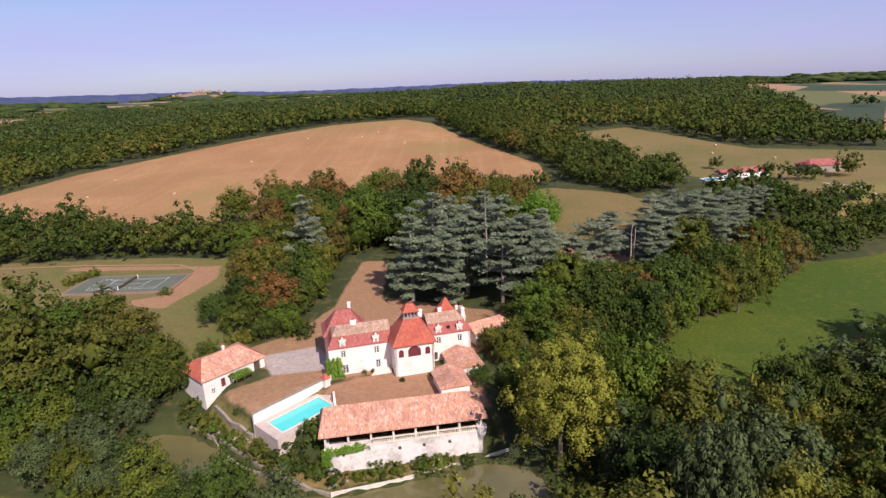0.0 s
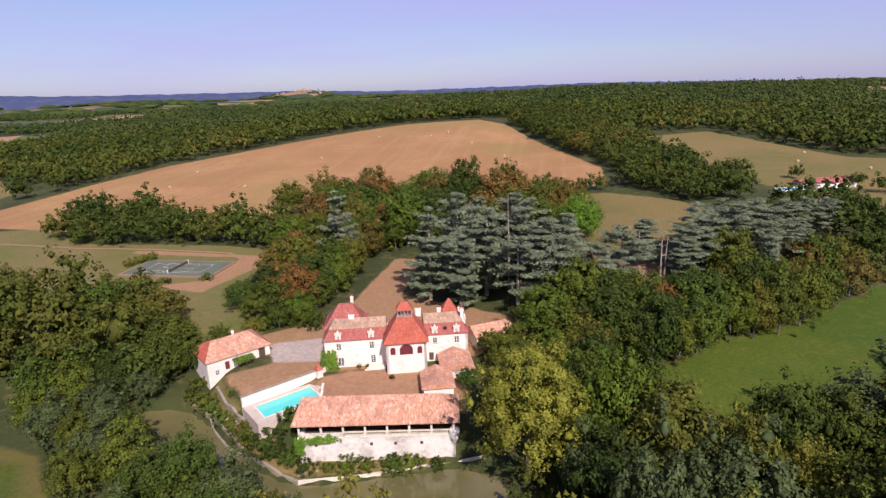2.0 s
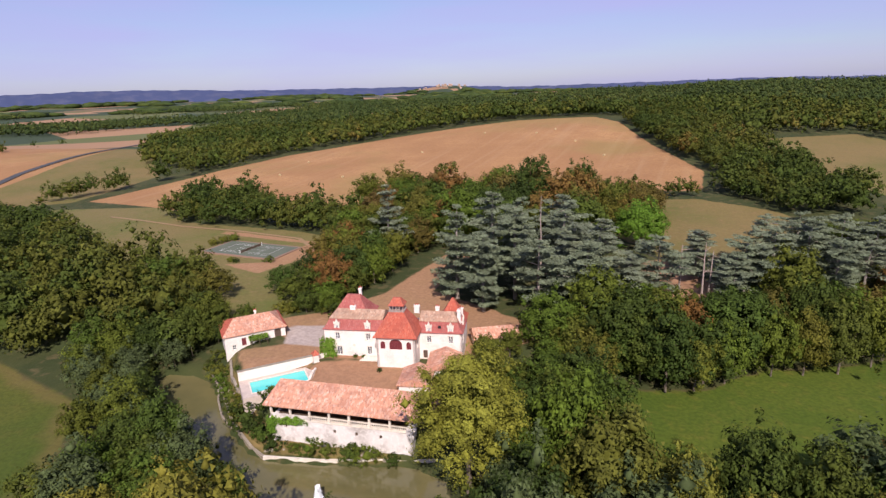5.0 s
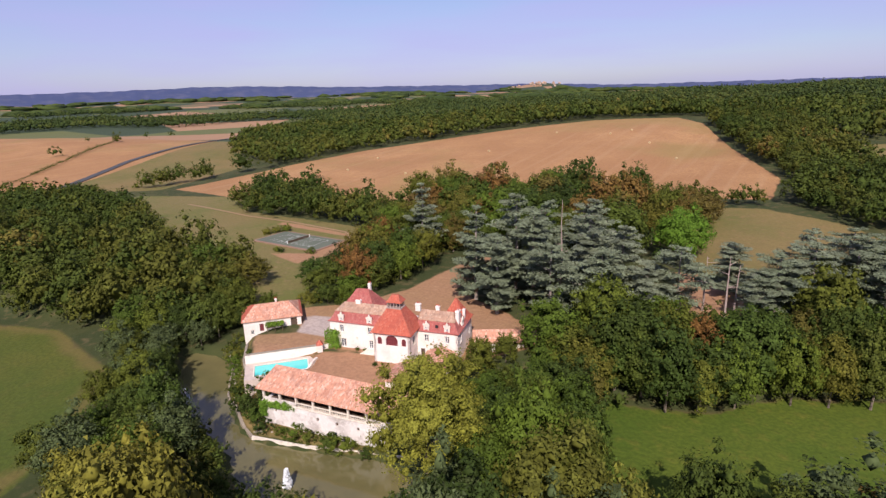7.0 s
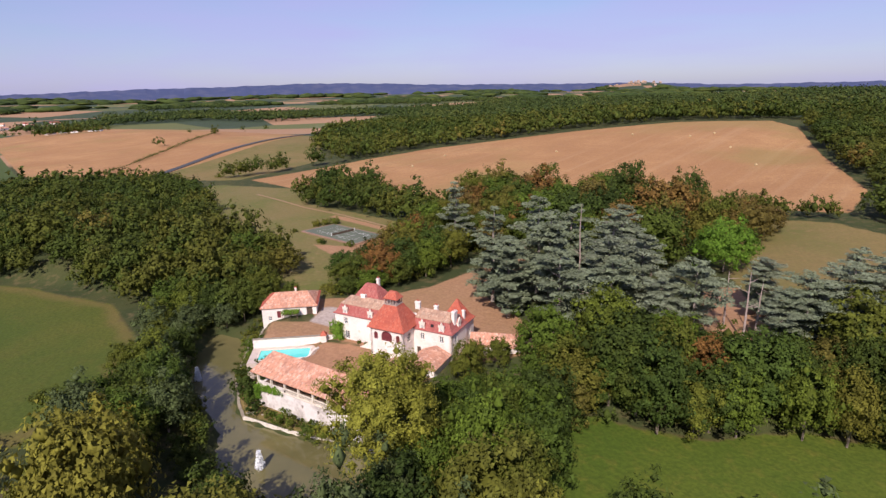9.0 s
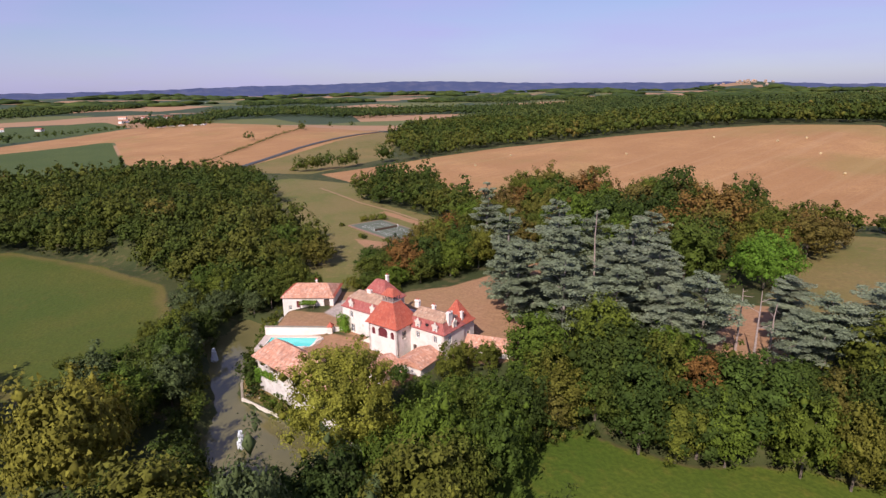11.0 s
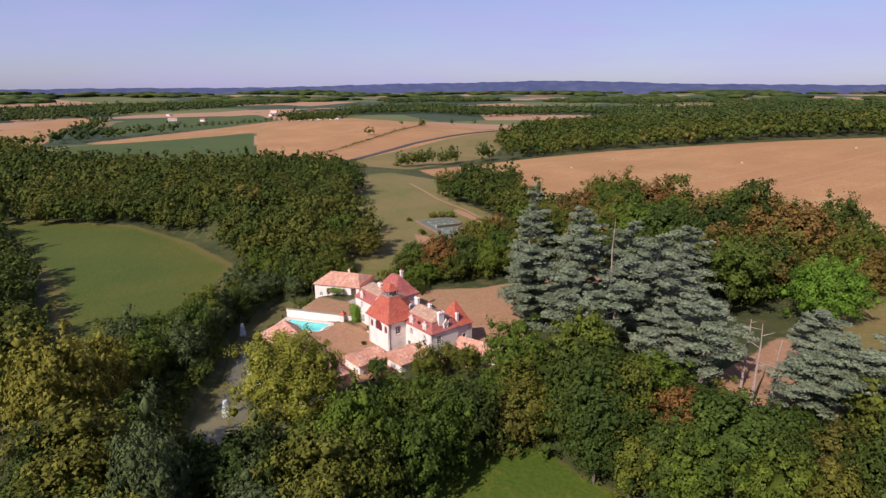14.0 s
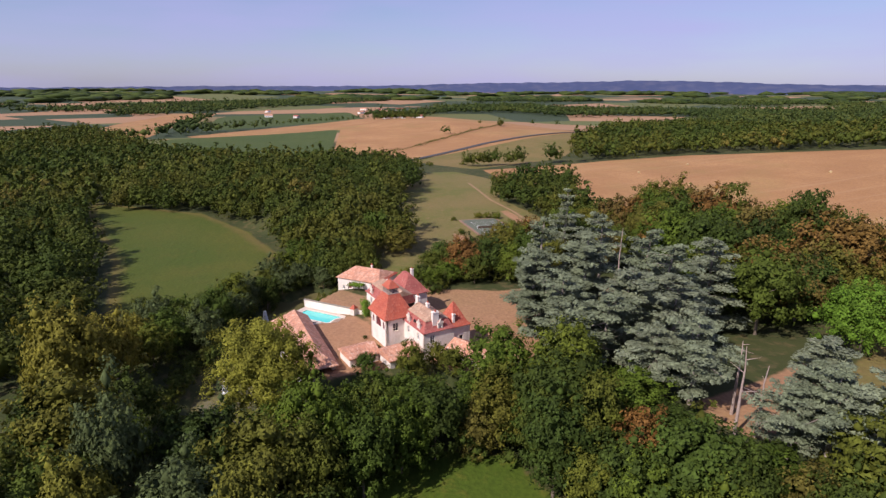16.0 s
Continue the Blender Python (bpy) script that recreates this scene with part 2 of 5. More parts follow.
def terrain(x, y):
    x, y = np.asarray(x, float), np.asarray(y, float)
    d = line_side(x, y, BANK)
    r = np.hypot(x, y - 100)
    z = 1.6 + (6.0 + 5.5 * ss(x, -10, 60)) * ss(d, -2, 15) * ss(x, -420, -200)
    z = z + 26 * bell(x, y, -60, 640, 250, 165) + 3 * ss(y, 200, 420)
    z = z + 34 * bell(x, y, 200, 1700, 650, 420)
    z = z + 17 * bell(x, y, -800, 345, 170, 105)
    far = ss(r, 1500, 4200)
    z = z + far * (20 + 9 * np.sin(x / 610 + 1.0) * np.cos(y / 730) + 8 * np.sin(x / 270) * np.sin(y / 330 + 2))
    z = z + 12 * bell(x, y, -3400, 2750, 900, 700) + 62 * bell(x, y, -1640, 3900, 190, 150)
    z = z + ss(r, 300, 900) * (1 - far) * 4 * np.sin(x / 170 + 0.5) * np.cos(y / 210 + 1)
    return z


# ---- mesh helpers ----
class Solid:
    """Vertices and faces gathered for one mesh; m places what is added."""

    def __init__(self):
        self.v, self.f, self.uv = [], [], []

    def face(self, pts, m=None):
        pts = [Vector(p) for p in pts]
        if m is not None:
            pts = [m @ p for p in pts]
        n = len(self.v)
        self.v += [tuple(p) for p in pts]
        self.f.append(tuple(range(n, n + len(pts))))
        along = (pts[1] - pts[0]).normalized()
        up = (pts[1] - pts[0]).cross(pts[2] - pts[0]).cross(along)
        up = up.normalized() if up.length > 1e-9 else Vector((0, 0, 1))
        self.uv += [((p - pts[0]).dot(along), (p - pts[0]).dot(up)) for p in pts]
        return self

    def hexa(self, lo, hi, m=None):
        """A solid between two rings of points, low and high, each counter-clockwise from above."""
        n = len(lo)
        self.face(list(reversed(lo)), m).face(hi, m)
        for k in range(n):
            j = (k + 1) % n
            self.face([lo[k], lo[j], hi[j], hi[k]], m)
        return self

    def box(self, x0, x1, y0, y1, z0, z1, m=None):
        return self.hexa([(x0, y0, z0), (x1, y0, z0), (x1, y1, z0), (x0, y1, z0)], [(x0, y0, z1), (x1, y0, z1), (x1, y1, z1), (x0, y1, z1)], m)

    def tube(self, profile, n=8, m=None):
        """Rings of (radius, z) round the z axis."""
        rings = [[(r * math.cos(k * 2 * math.pi / n), r * math.sin(k * 2 * math.pi / n), z) for k in range(n)] for r, z in profile]
        for a, b in zip(rings, rings[1:]):
            for k in range(n):
                j = (k + 1) % n
                self.face([a[k], a[j], b[j], b[k]], m)
        self.face(list(reversed(rings[0])), m).face(rings[-1], m)
        return self

    def mesh(self, name, material):
        me = bpy.data.meshes.new(name)
        me.from_pydata(self.v, [], self.f)
        layer = me.uv_layers.new(name="UVMap")
        layer.data.foreach_set("uv", [c for p in self.uv for c in p])
        me.materials.append(material)
        return me


def part(name, solid, material, parent, label="", m=None):
    ob = new(name, solid.mesh(name, material) if isinstance(solid, Solid) else solid)
    if parent is not None:
        ob.parent = parent
    if m is not None:
        ob.matrix_basis = m
    return tagged(ob, label)


def thing(name, m, label, category, group="", kind=""):
    ob = new(name)
    ob.empty_display_size = 0.5
    ob.matrix_basis = m
    return tagged(ob, label, category, group, kind)


# ---- land ----
RIVER_LINE = [(13, 95), (5, 97), (-3, 94), (-13, 90.5), (-25, 87), (-30, 89), (-38, 93), (-45, 98.5), (-51, 103), (-60, 108.5), (-66, 109), (-73, 107), (-74, 103), (-66, 96), (-68, 92), (-62, 86), (-54, 87), (-42, 84), (-24, 80), (-14, 74), (-2, 72), (8, 76), (18, 86)]
BIG_FIELD = [(-308, 250), (-302, 309), (-298, 358), (-280, 418), (-190, 520), (-122, 585), (-50, 612), (-20, 570), (18, 455), (53, 360), (53, 315), (10, 318), (-71, 290), (-127, 266), (-166, 247), (-200, 235)]
EAST_FIELD = [(78, 463), (152, 509), (206, 400), (300, 380), (520, 420), (520, 250), (300, 260), (209, 262), (153, 240), (142, 271), (134, 311), (117, 344), (97, 402)]
BACK_FIELD = [(4, 292), (21, 300), (50, 298), (80, 284), (95, 262), (78, 228), (58, 212), (43, 205), (36, 222), (22, 240)]
COURT_LAWN = [(-310, 226), (-224, 242), (-185, 216), (-124, 218), (-86, 214), (-70, 155), (-52, 130), (-70, 122), (-90, 126), (-140, 136), (-185, 148), (-240, 170), (-310, 188)]
NORTH_LAWN = [(-62, 128), (-45, 142), (-38, 160), (-36, 205), (-26, 205), (-24, 168), (0, 158), (13, 150), (17, 139), (4, 128), (-30, 116)]
YARD = [(-29, 115), (3, 125), (6, 104), (-24, 97), (-32, 108)]
TERRACE = [(-33.6, 121.4), (-43.8, 119.5), (-53, 111.5), (-42, 102.5), (-29.9, 113.5)]
GRAVEL_YARD = [(-50.6, 129.3), (-37.1, 134), (-31.5, 126), (-31.5, 120), (-34, 121.2), (-44.4, 119.2)]
WEST_MEADOW = [(-260, -15), (-232, 25), (-211, 52), (-164, 77), (-120, 92), (-80, 86), (-66, 74), (-56, 64), (-48, 50), (-60, 41), (-123, 28), (-232, -12)]
EAST_MEADOW = [(260, 274), (161, 212), (132, 206), (107, 184), (93, 171), (80, 163), (71, 159), (65, 154), (57, 144), (46, 139), (34, 136), (29, 124), (29, 108), (40, 92), (58, 102), (80, 118), (132, 142), (280, 182)]
GREEN_CROP = [(-523, -25), (-681, -54), (-785, 180), (-516, 147), (-428, 80)]
TAN_STRIP = [(-681, -60), (-1084, 259), (-1100, 420), (-768, 470), (-600, 500), (-470, 312), (-408, 214), (-427, 167), (-516, 150), (-785, 184)]
ROAD_LINE = [(-340, 120), (-402, 206), (-494, 318), (-606, 500), (-700, 640)]
OLIVE_FIELD = [(-400, 212), (-480, 310), (-590, 490), (-540, 490), (-344, 335), (-318, 245)]
CLEARING = [(-462, 48), (-440, 50), (-436, 72), (-456, 76)]
VINES = [(-800, -20), (-1300, -40), (-1400, 260), (-1090, 262)]
FAR_TAN = [(-700, -75), (-1500, -60), (-1500, -180), (-800, -170)]
FAR_EAST_TAN = [(345, 470), (600, 560), (900, 1000), (780, 1070), (545, 745), (475, 650)]
OPEN_BANK = [(42, 172), (38, 190), (34, 206), (42, 208), (50, 194), (57, 186), (57, 174), (50, 169)]
COURT_SKIRT = [(-112, 168), (-92, 163), (-86, 190), (-90, 205), (-150, 209), (-150, 204), (-98, 202), (-97, 176)]
GARDEN = [(-57, 110), (-48, 101.5), (-41, 96), (-36, 92), (-27, 87.8), (-8, 92), (6, 97.5), (-27, 92.5), (-39, 99), (-46, 104), (-55, 112)]


def axis(lo, hi, fine_lo, fine_hi, finest_lo, finest_hi):
    a = list(np.arange(finest_lo, finest_hi, 2.0))
    left = list(np.arange(fine_lo, finest_lo, 5.0))
    right = list(np.arange(finest_hi, fine_hi, 5.0))
    out, step = [], 6.0
    v = fine_hi
    while v < hi:
        out.append(v)
        step *= 1.1
        v += step
    inn, step, v = [], 6.0, fine_lo
    while v > lo:
        step *= 1.1
        v -= step
        inn.append(v)
    return np.array(inn[::-1] + left + a + right + out)


def ground_height(x, y):
    z = terrain(x, y)
    z = z - 3.2 * ss(inside(x, y, RIVER_LINE), -0.6, 2.2)
    keep = ss(inside(x, y, [(-56, 112), (-40, 97), (-24, 96), (8, 100), (12, 134), (-30, 140), (-50, 132)]), -2, 3)
    z = z * (1 - keep) + 7.8 * keep
    low = ss(inside(x, y, [(-50, 101), (-39, 93), (-27.5, 90), (-27, 98), (-33, 97), (-43, 104)]), -1, 1.5)
    z = np.where(z > 3.4, z * (1 - low) + 3.4 * low, z)
    strip = ss(inside(x, y, [(-26.5, 92.5), (5, 97.8), (9, 98.5), (4, 96.5), (-13, 90), (-25, 86.5), (-29, 88.5)]), -1.0, 0.6)
    z = z * (1 - strip) + np.minimum(z, 0.7) * strip
    pool = ss(inside(x, y, [(-42.5, 102), (-35, 95), (-26.5, 106), (-31, 113)]), -0.5, 1.0)
    return z * (1 - pool) + np.minimum(z, 5.2) * pool


gx, gy = axis(-4700, 4700, -420, 340, -112, 90), axis(-1500, 4800, -70, 660, 66, 214)
X, Y = np.meshgrid(gx, gy)
Z = ground_height(X, Y)
nx, ny = len(gx), len(gy)
me = bpy.data.meshes.new("ground")
me.vertices.add(nx * ny)
me.vertices.foreach_set("co", np.stack([X, Y, Z], -1).ravel())
i, j = np.meshgrid(np.arange(nx - 1), np.arange(ny - 1))
q = (j * nx + i).ravel()
quads = np.stack([q, q + 1, q + nx + 1, q + nx], -1).astype(np.int32)
me.loops.add(quads.size)
me.polygons.add(len(quads))
me.loops.foreach_set("vertex_index", quads.ravel())
me.polygons.foreach_set("loop_start", np.arange(0, quads.size, 4, dtype=np.int32))
me.update(calc_edges=True)
me.polygons.foreach_set("use_smooth", np.ones(len(quads), bool))
for key, outlines in (("tan", [BIG_FIELD, TAN_STRIP, FAR_TAN, FAR_EAST_TAN]), ("straw", [BACK_FIELD, EAST_FIELD, OLIVE_FIELD, GARDEN]), ("lawn", [COURT_LAWN]), ("brown", [COURT_SKIRT, NORTH_LAWN, YARD, TERRACE, CLEARING, OPEN_BANK]),
                      ("grass", [WEST_MEADOW, EAST_MEADOW]), ("lush", [EAST_MEADOW]), ("crop", [GREEN_CROP, VINES]), ("gravel", [GRAVEL_YARD])):
    sd = np.max([inside(X, Y, o) for o in outlines], 0)
    at = me.attributes.new(key, "FLOAT", "POINT")
    at.data.foreach_set("value", np.clip(sd, -30, 30).ravel().astype(np.float32))

me.attributes.new("country", "FLOAT", "POINT").data.foreach_set("value", ss(np.hypot(X + 60, Y - 250), 480, 620).ravel().astype(np.float32))
GROUND, nt, b = nodes_of("land", 0.95)
c = blend(nt, span(nt, noise_node(nt, 0.05, 5), 0.35, 0.7), (0.036, 0.048, 0.014), (0.06, 0.066, 0.02))
c = blend(nt, span(nt, noise_node(nt, 0.3, 4), 0.5, 0.72, 0, 0.7), c, (0.13, 0.1, 0.045))
far_n = noise_node(nt, 0.0035, 3)
wob = calc(nt, "MULTIPLY", calc(nt, "SUBTRACT", noise_node(nt, 0.12, 4), 0.5), 7.0)
small = noise_node(nt, 0.35, 5)
cells = nt.nodes.new("ShaderNodeTexVoronoi")
cells.inputs["Scale"].default_value = 0.0042
nt.links.new(nt.nodes.new("ShaderNodeNewGeometry").outputs["Position"], cells.inputs["Vector"])
cell = nt.nodes.new("ShaderNodeSeparateColor")
nt.links.new(cells.outputs["Color"], cell.inputs[0])
plots = blend(nt, span(nt, cell.outputs[0], 0.6, 0.63), (0.045, 0.066, 0.033), (0.34, 0.2, 0.11))
plots = blend(nt, span(nt, cell.outputs[1], 0.7, 0.75), plots, (0.12, 0.13, 0.045))
c = blend(nt, span(nt, attr(nt, "country"), 0.3, 0.7), c, plots)
broad = noise_node(nt, 0.02, 4)
patchy, tuft = noise_node(nt, 0.07, 5), noise_node(nt, 1.1, 4)


def cover(c, key, edge, lo, hi, third):
    fill = blend(nt, span(nt, broad, 0.35, 0.68), lo, hi)
    fill = blend(nt, span(nt, small, 0.5, 0.75, 0, 0.7), fill, third)
    fill = blend(nt, span(nt, patchy, 0.4, 0.62, 0, 0.45), fill, lo)
    fill = blend(nt, span(nt, tuft, 0.35, 0.65, 0.45, 0), fill, tuple(v * 0.6 for v in lo))
    return blend(nt, span(nt, calc(nt, "ADD", attr(nt, key), calc(nt, "MULTIPLY", wob, edge)), -0.6, 0.6), c, fill)


# straw-coloured stripes left by the mower over the fields
pos = nt.nodes.new("ShaderNodeNewGeometry").outputs["Position"]
turn = nt.nodes.new("ShaderNodeMapping")
turn.inputs["Rotation"].default_value = (0, 0, radians(28))
turn.inputs["Scale"].default_value = (0.16, 0.006, 0.01)
nt.links.new(pos, turn.inputs[0])
rows_n = noise_node(nt, 1.0, 3, turn.outputs[0])
c = cover(c, "crop", 0.3, (0.06, 0.09, 0.022), (0.08, 0.105, 0.027), (0.07, 0.095, 0.025))
c = cover(c, "straw", 0.8, (0.215, 0.155, 0.056), (0.132, 0.132, 0.033), (0.26, 0.16, 0.072))
c = cover(c, "lawn", 0.8, (0.2, 0.155, 0.058), (0.115, 0.135, 0.028), (0.26, 0.17, 0.08))
c = cover(c, "tan", 0.5, (0.35, 0.182, 0.078), (0.45, 0.25, 0.108), (0.29, 0.15, 0.066))
c = blend(nt, calc(nt, "MULTIPLY", span(nt, rows_n, 0.5, 0.72, 0, 0.3), span(nt, attr(nt, "tan"), 0, 8)), c, (0.43, 0.27, 0.14))
c = blend(nt, calc(nt, "MULTIPLY", span(nt, noise_node(nt, 0.011, 4), 0.48, 0.68, 0, 0.5), span(nt, attr(nt, "tan"), 0, 3)), c, (0.25, 0.19, 0.062))
c = cover(c, "grass", 1.0, (0.062, 0.09, 0.011), (0.1, 0.104, 0.016), (0.1, 0.095, 0.018))
rim = calc(nt, "MULTIPLY", span(nt, attr(nt, "grass"), -1, 1), span(nt, calc(nt, "ADD", attr(nt, "grass"), wob), 1, 6, 0.4, 0.0))
c = blend(nt, rim, c, (0.2, 0.125, 0.05))
c = cover(c, "lush", 1.0, (0.058, 0.098, 0.008), (0.098, 0.122, 0.012), (0.15, 0.135, 0.02))
c = cover(c, "brown", 0.4, (0.37, 0.2, 0.11), (0.31, 0.19, 0.09), (0.43, 0.255, 0.145))
c = cover(c, "gravel", 0.15, (0.42, 0.34, 0.29), (0.48, 0.39, 0.33), (0.38, 0.31, 0.27))
nt.links.new(c, b.inputs["Base Color"])
relief(nt, b, calc(nt, "ADD", small, calc(nt, "MULTIPLY", tuft, 0.5)), 0.45, 0.6)
me.materials.append(GROUND)
tagged(new("ground", me), "rolling farmland with dry fields, meadows and lawns", "ground", kind="structure")

# hills on the skyline, more than four kilometres off; haze painted in as blue
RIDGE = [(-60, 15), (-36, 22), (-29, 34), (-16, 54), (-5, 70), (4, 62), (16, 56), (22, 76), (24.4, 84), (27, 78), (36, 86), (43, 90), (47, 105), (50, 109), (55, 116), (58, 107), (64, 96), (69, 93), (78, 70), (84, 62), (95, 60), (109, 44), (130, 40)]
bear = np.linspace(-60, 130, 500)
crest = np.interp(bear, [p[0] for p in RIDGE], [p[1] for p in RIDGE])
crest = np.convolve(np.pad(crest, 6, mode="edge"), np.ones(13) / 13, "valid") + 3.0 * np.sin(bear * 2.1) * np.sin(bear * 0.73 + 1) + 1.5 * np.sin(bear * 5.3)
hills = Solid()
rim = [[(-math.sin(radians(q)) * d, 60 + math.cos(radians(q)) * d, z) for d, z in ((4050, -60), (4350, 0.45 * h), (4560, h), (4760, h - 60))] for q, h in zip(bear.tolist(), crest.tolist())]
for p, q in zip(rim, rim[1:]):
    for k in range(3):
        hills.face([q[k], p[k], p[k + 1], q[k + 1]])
tagged(part("backdrop", hills, stone("haze_blue_hills", (0.052, 0.068, 0.14), (0.042, 0.057, 0.12), (0.1, 0.105, 0.16), 0.0045, 0.012), None), "distant wooded hills on the skyline, coloured blue for haze", "hills", kind="structure")

wm = Solid()
wm.face([(-90, 60, 0), (30, 60, 0), (30, 125, 0), (-90, 125, 0)])
tagged(part("water", wm, RIVER, None), "murky olive-green river water round the barn", "water", kind="structure")


def ribbon(name, pts, width, lift, material, label, category):
    s = Solid()
    dense = []
    for (ax, ay), (bx, by) in zip(pts, pts[1:]):
        n = max(2, int(math.hypot(bx - ax, by - ay) / 6))
        dense += [(ax + (bx - ax) * k / n, ay + (by - ay) * k / n) for k in range(n)]
    dense.append(pts[-1])
    edge = []
    for k, (x, y) in enumerate(dense):
        (ax, ay), (bx, by) = dense[max(k - 1, 0)], dense[min(k + 1, len(dense) - 1)]
        d = math.hypot(bx - ax, by - ay)
        ox, oy = -(by - ay) / d * width / 2, (bx - ax) / d * width / 2
        z = max(float(ground_height(x + ox, y + oy)), float(ground_height(x - ox, y - oy))) + lift
        edge.append(((x - ox, y - oy, z), (x + ox, y + oy, z)))
    for (a, b2), (c2, d2) in zip(edge, edge[1:]):
        s.hexa([(p[0], p[1], p[2] - lift - 1.2) for p in (b2, a, c2, d2)][::-1], [a, b2, d2, c2][::-1])
    return tagged(part(name, s, material, None), label, category, kind="structure")


ribbon("road", ROAD_LINE, 7.0, 0.5, ASPHALT, "grey asphalt country road between stubble fields", "road")


# ---- buildings ----
def wall_solid(s, length, z0, z1, thick, openings, m):
    """A wall along +x, its face at y = 0. Openings: (x0, x1, low, top at x0, top at x1), so arches come in strips."""
    cuts = sorted({0.0, length, *[o[0] for o in openings], *[o[1] for o in openings]})
    for a, b2 in zip(cuts, cuts[1:]):
        holes = sorted([o for o in openings if o[0] < (a + b2) / 2 < o[1]], key=lambda o: o[2])
        la = lb = z0
        for o in holes + [None]:
            ha = hb = z1
            if o:
                ha = hb = o[2]
            if ha - la > 1e-4 or hb - lb > 1e-4:
                s.hexa([(a, 0, la), (b2, 0, lb), (b2, thick, lb), (a, thick, la)], [(a, 0, ha), (b2, 0, hb), (b2, thick, hb), (a, thick, ha)], m)
            if o:
                la, lb = o[3], o[4]
    return s


def arch(x0, x1, low, spring, rise, n=8):
    """Strips of an arched opening."""
    mid, half = (x0 + x1) / 2, (x1 - x0) / 2
    top = lambda x: spring + rise * math.sqrt(max(0, 1 - ((x - mid) / half) ** 2))
    xs = [x0 + (x1 - x0) * k / n for k in range(n + 1)]
    return [(a, b2, low, top(a), top(b2)) for a, b2 in zip(xs, xs[1:])]


def rect(x, low, w, h):
    return (x - w / 2, x + w / 2, low, low + h, low + h)


def window(parent, m, x, low, w, h, bars=(1, 3), frame_mat=None, surround=True, label="white-painted window with dark panes"):
    """A window in a wall: stone surround, frame with glazing bars, and glass set back."""
    mm = m @ Matrix.Translation((x, 0, low))
    s = Solid()
    f = 0.11
    s.box(-w / 2, -w / 2 + f, 0.1, 0.17, 0, h).box(w / 2 - f, w / 2, 0.1, 0.17, 0, h)
    s.box(-w / 2 + f, w / 2 - f, 0.1, 0.17, 0, f).box(-w / 2 + f, w / 2 - f, 0.1, 0.17, h - f, h)
    for k in range(bars[0]):
        c = -w / 2 + w * (k + 1) / (bars[0] + 1)
        s.box(c - 0.055, c + 0.055, 0.1, 0.16, f, h - f)
    for k in range(bars[1]):
        c = h * (k + 1) / (bars[1] + 1)
        s.box(-w / 2 + f, w / 2 - f, 0.11, 0.15, c - 0.03, c + 0.03)
    win = part("window", s, frame_mat or WHITE, parent, label, mm)
    g = Solid().box(-w / 2 + f, w / 2 - f, 0.18, 0.2, f, h - f)
    part("pane", g, GLASS, win)
    if surround:
        t = Solid().box(-w / 2 - 0.16, -w / 2, -0.03, 0.1, -0.02, h + 0.16).box(w / 2, w / 2 + 0.16, -0.03, 0.1, -0.02, h + 0.16)
        t.box(-w / 2, w / 2, -0.03, 0.1, h, h + 0.16).box(-w / 2 - 0.2, w / 2 + 0.2, -0.08, 0.1, -0.14, -0.02)
        part("surround", t, STONE, win)
    return win


def hip(s, x0, x1, y0, y1, z0, z1, rx0, rx1, ry=None, thick=0.22):
    """A hipped or gabled roof: eaves rectangle and a ridge along x."""
    ry = (y0 + y1) / 2 if ry is None else ry
    a, b2, c, d = (x0, y0, z0), (x1, y0, z0), (x1, y1, z0), (x0, y1, z0)
    r0, r1 = (rx0, ry, z1), (rx1, ry, z1)
    s.face([a, b2, r1, r0]).face([c, d, r0, r1]).face([b2, c, r1]).face([d, a, r0])
    low = [(p[0], p[1], p[2] - thick) for p in (a, b2, c, d)]
    s.face(low[::-1])
    for p, q, p2, q2 in ((low[0], low[1], a, b2), (low[1], low[2], b2, c), (low[2], low[3], c, d), (low[3], low[0], d, a)):
        s.face([p, q, q2, p2])
    return s


def tiers(s, rings):
    """Roof rings: (x0, x1, y0, y1, z) from the eaves up."""
    box = lambda r: [(r[0], r[2], r[4]), (r[1], r[2], r[4]), (r[1], r[3], r[4]), (r[0], r[3], r[4])]
    s.face(box(rings[0])[::-1])
    for p, q in zip(rings, rings[1:]):
        p, q = box(p), box(q)
        for k in range(4):
            j = (k + 1) % 4
            s.face([p[k], p[j], q[j], q[k]])
    s.face(box(rings[-1]))
    return s


def chimney(parent, x, y, z0, z1, w=0.9, d=0.6):
    s = Solid().box(x - w / 2, x + w / 2, y - d / 2, y + d / 2, z0, z1)
    s.box(x - w / 2 - 0.1, x + w / 2 + 0.1, y - d / 2 - 0.1, y + d / 2 + 0.1, z1 - 0.35, z1 - 0.15)
    c = part("chimney", s, PLASTER, parent, "plastered chimney stack")
    p = Solid()
    for k in (-0.22, 0.22):
        p.tube([(0.13, z1), (0.1, z1 + 0.45)], 8, Matrix.Translation((x + k, y, 0)))
    part("chimney_pot", p, REDTILE, c)


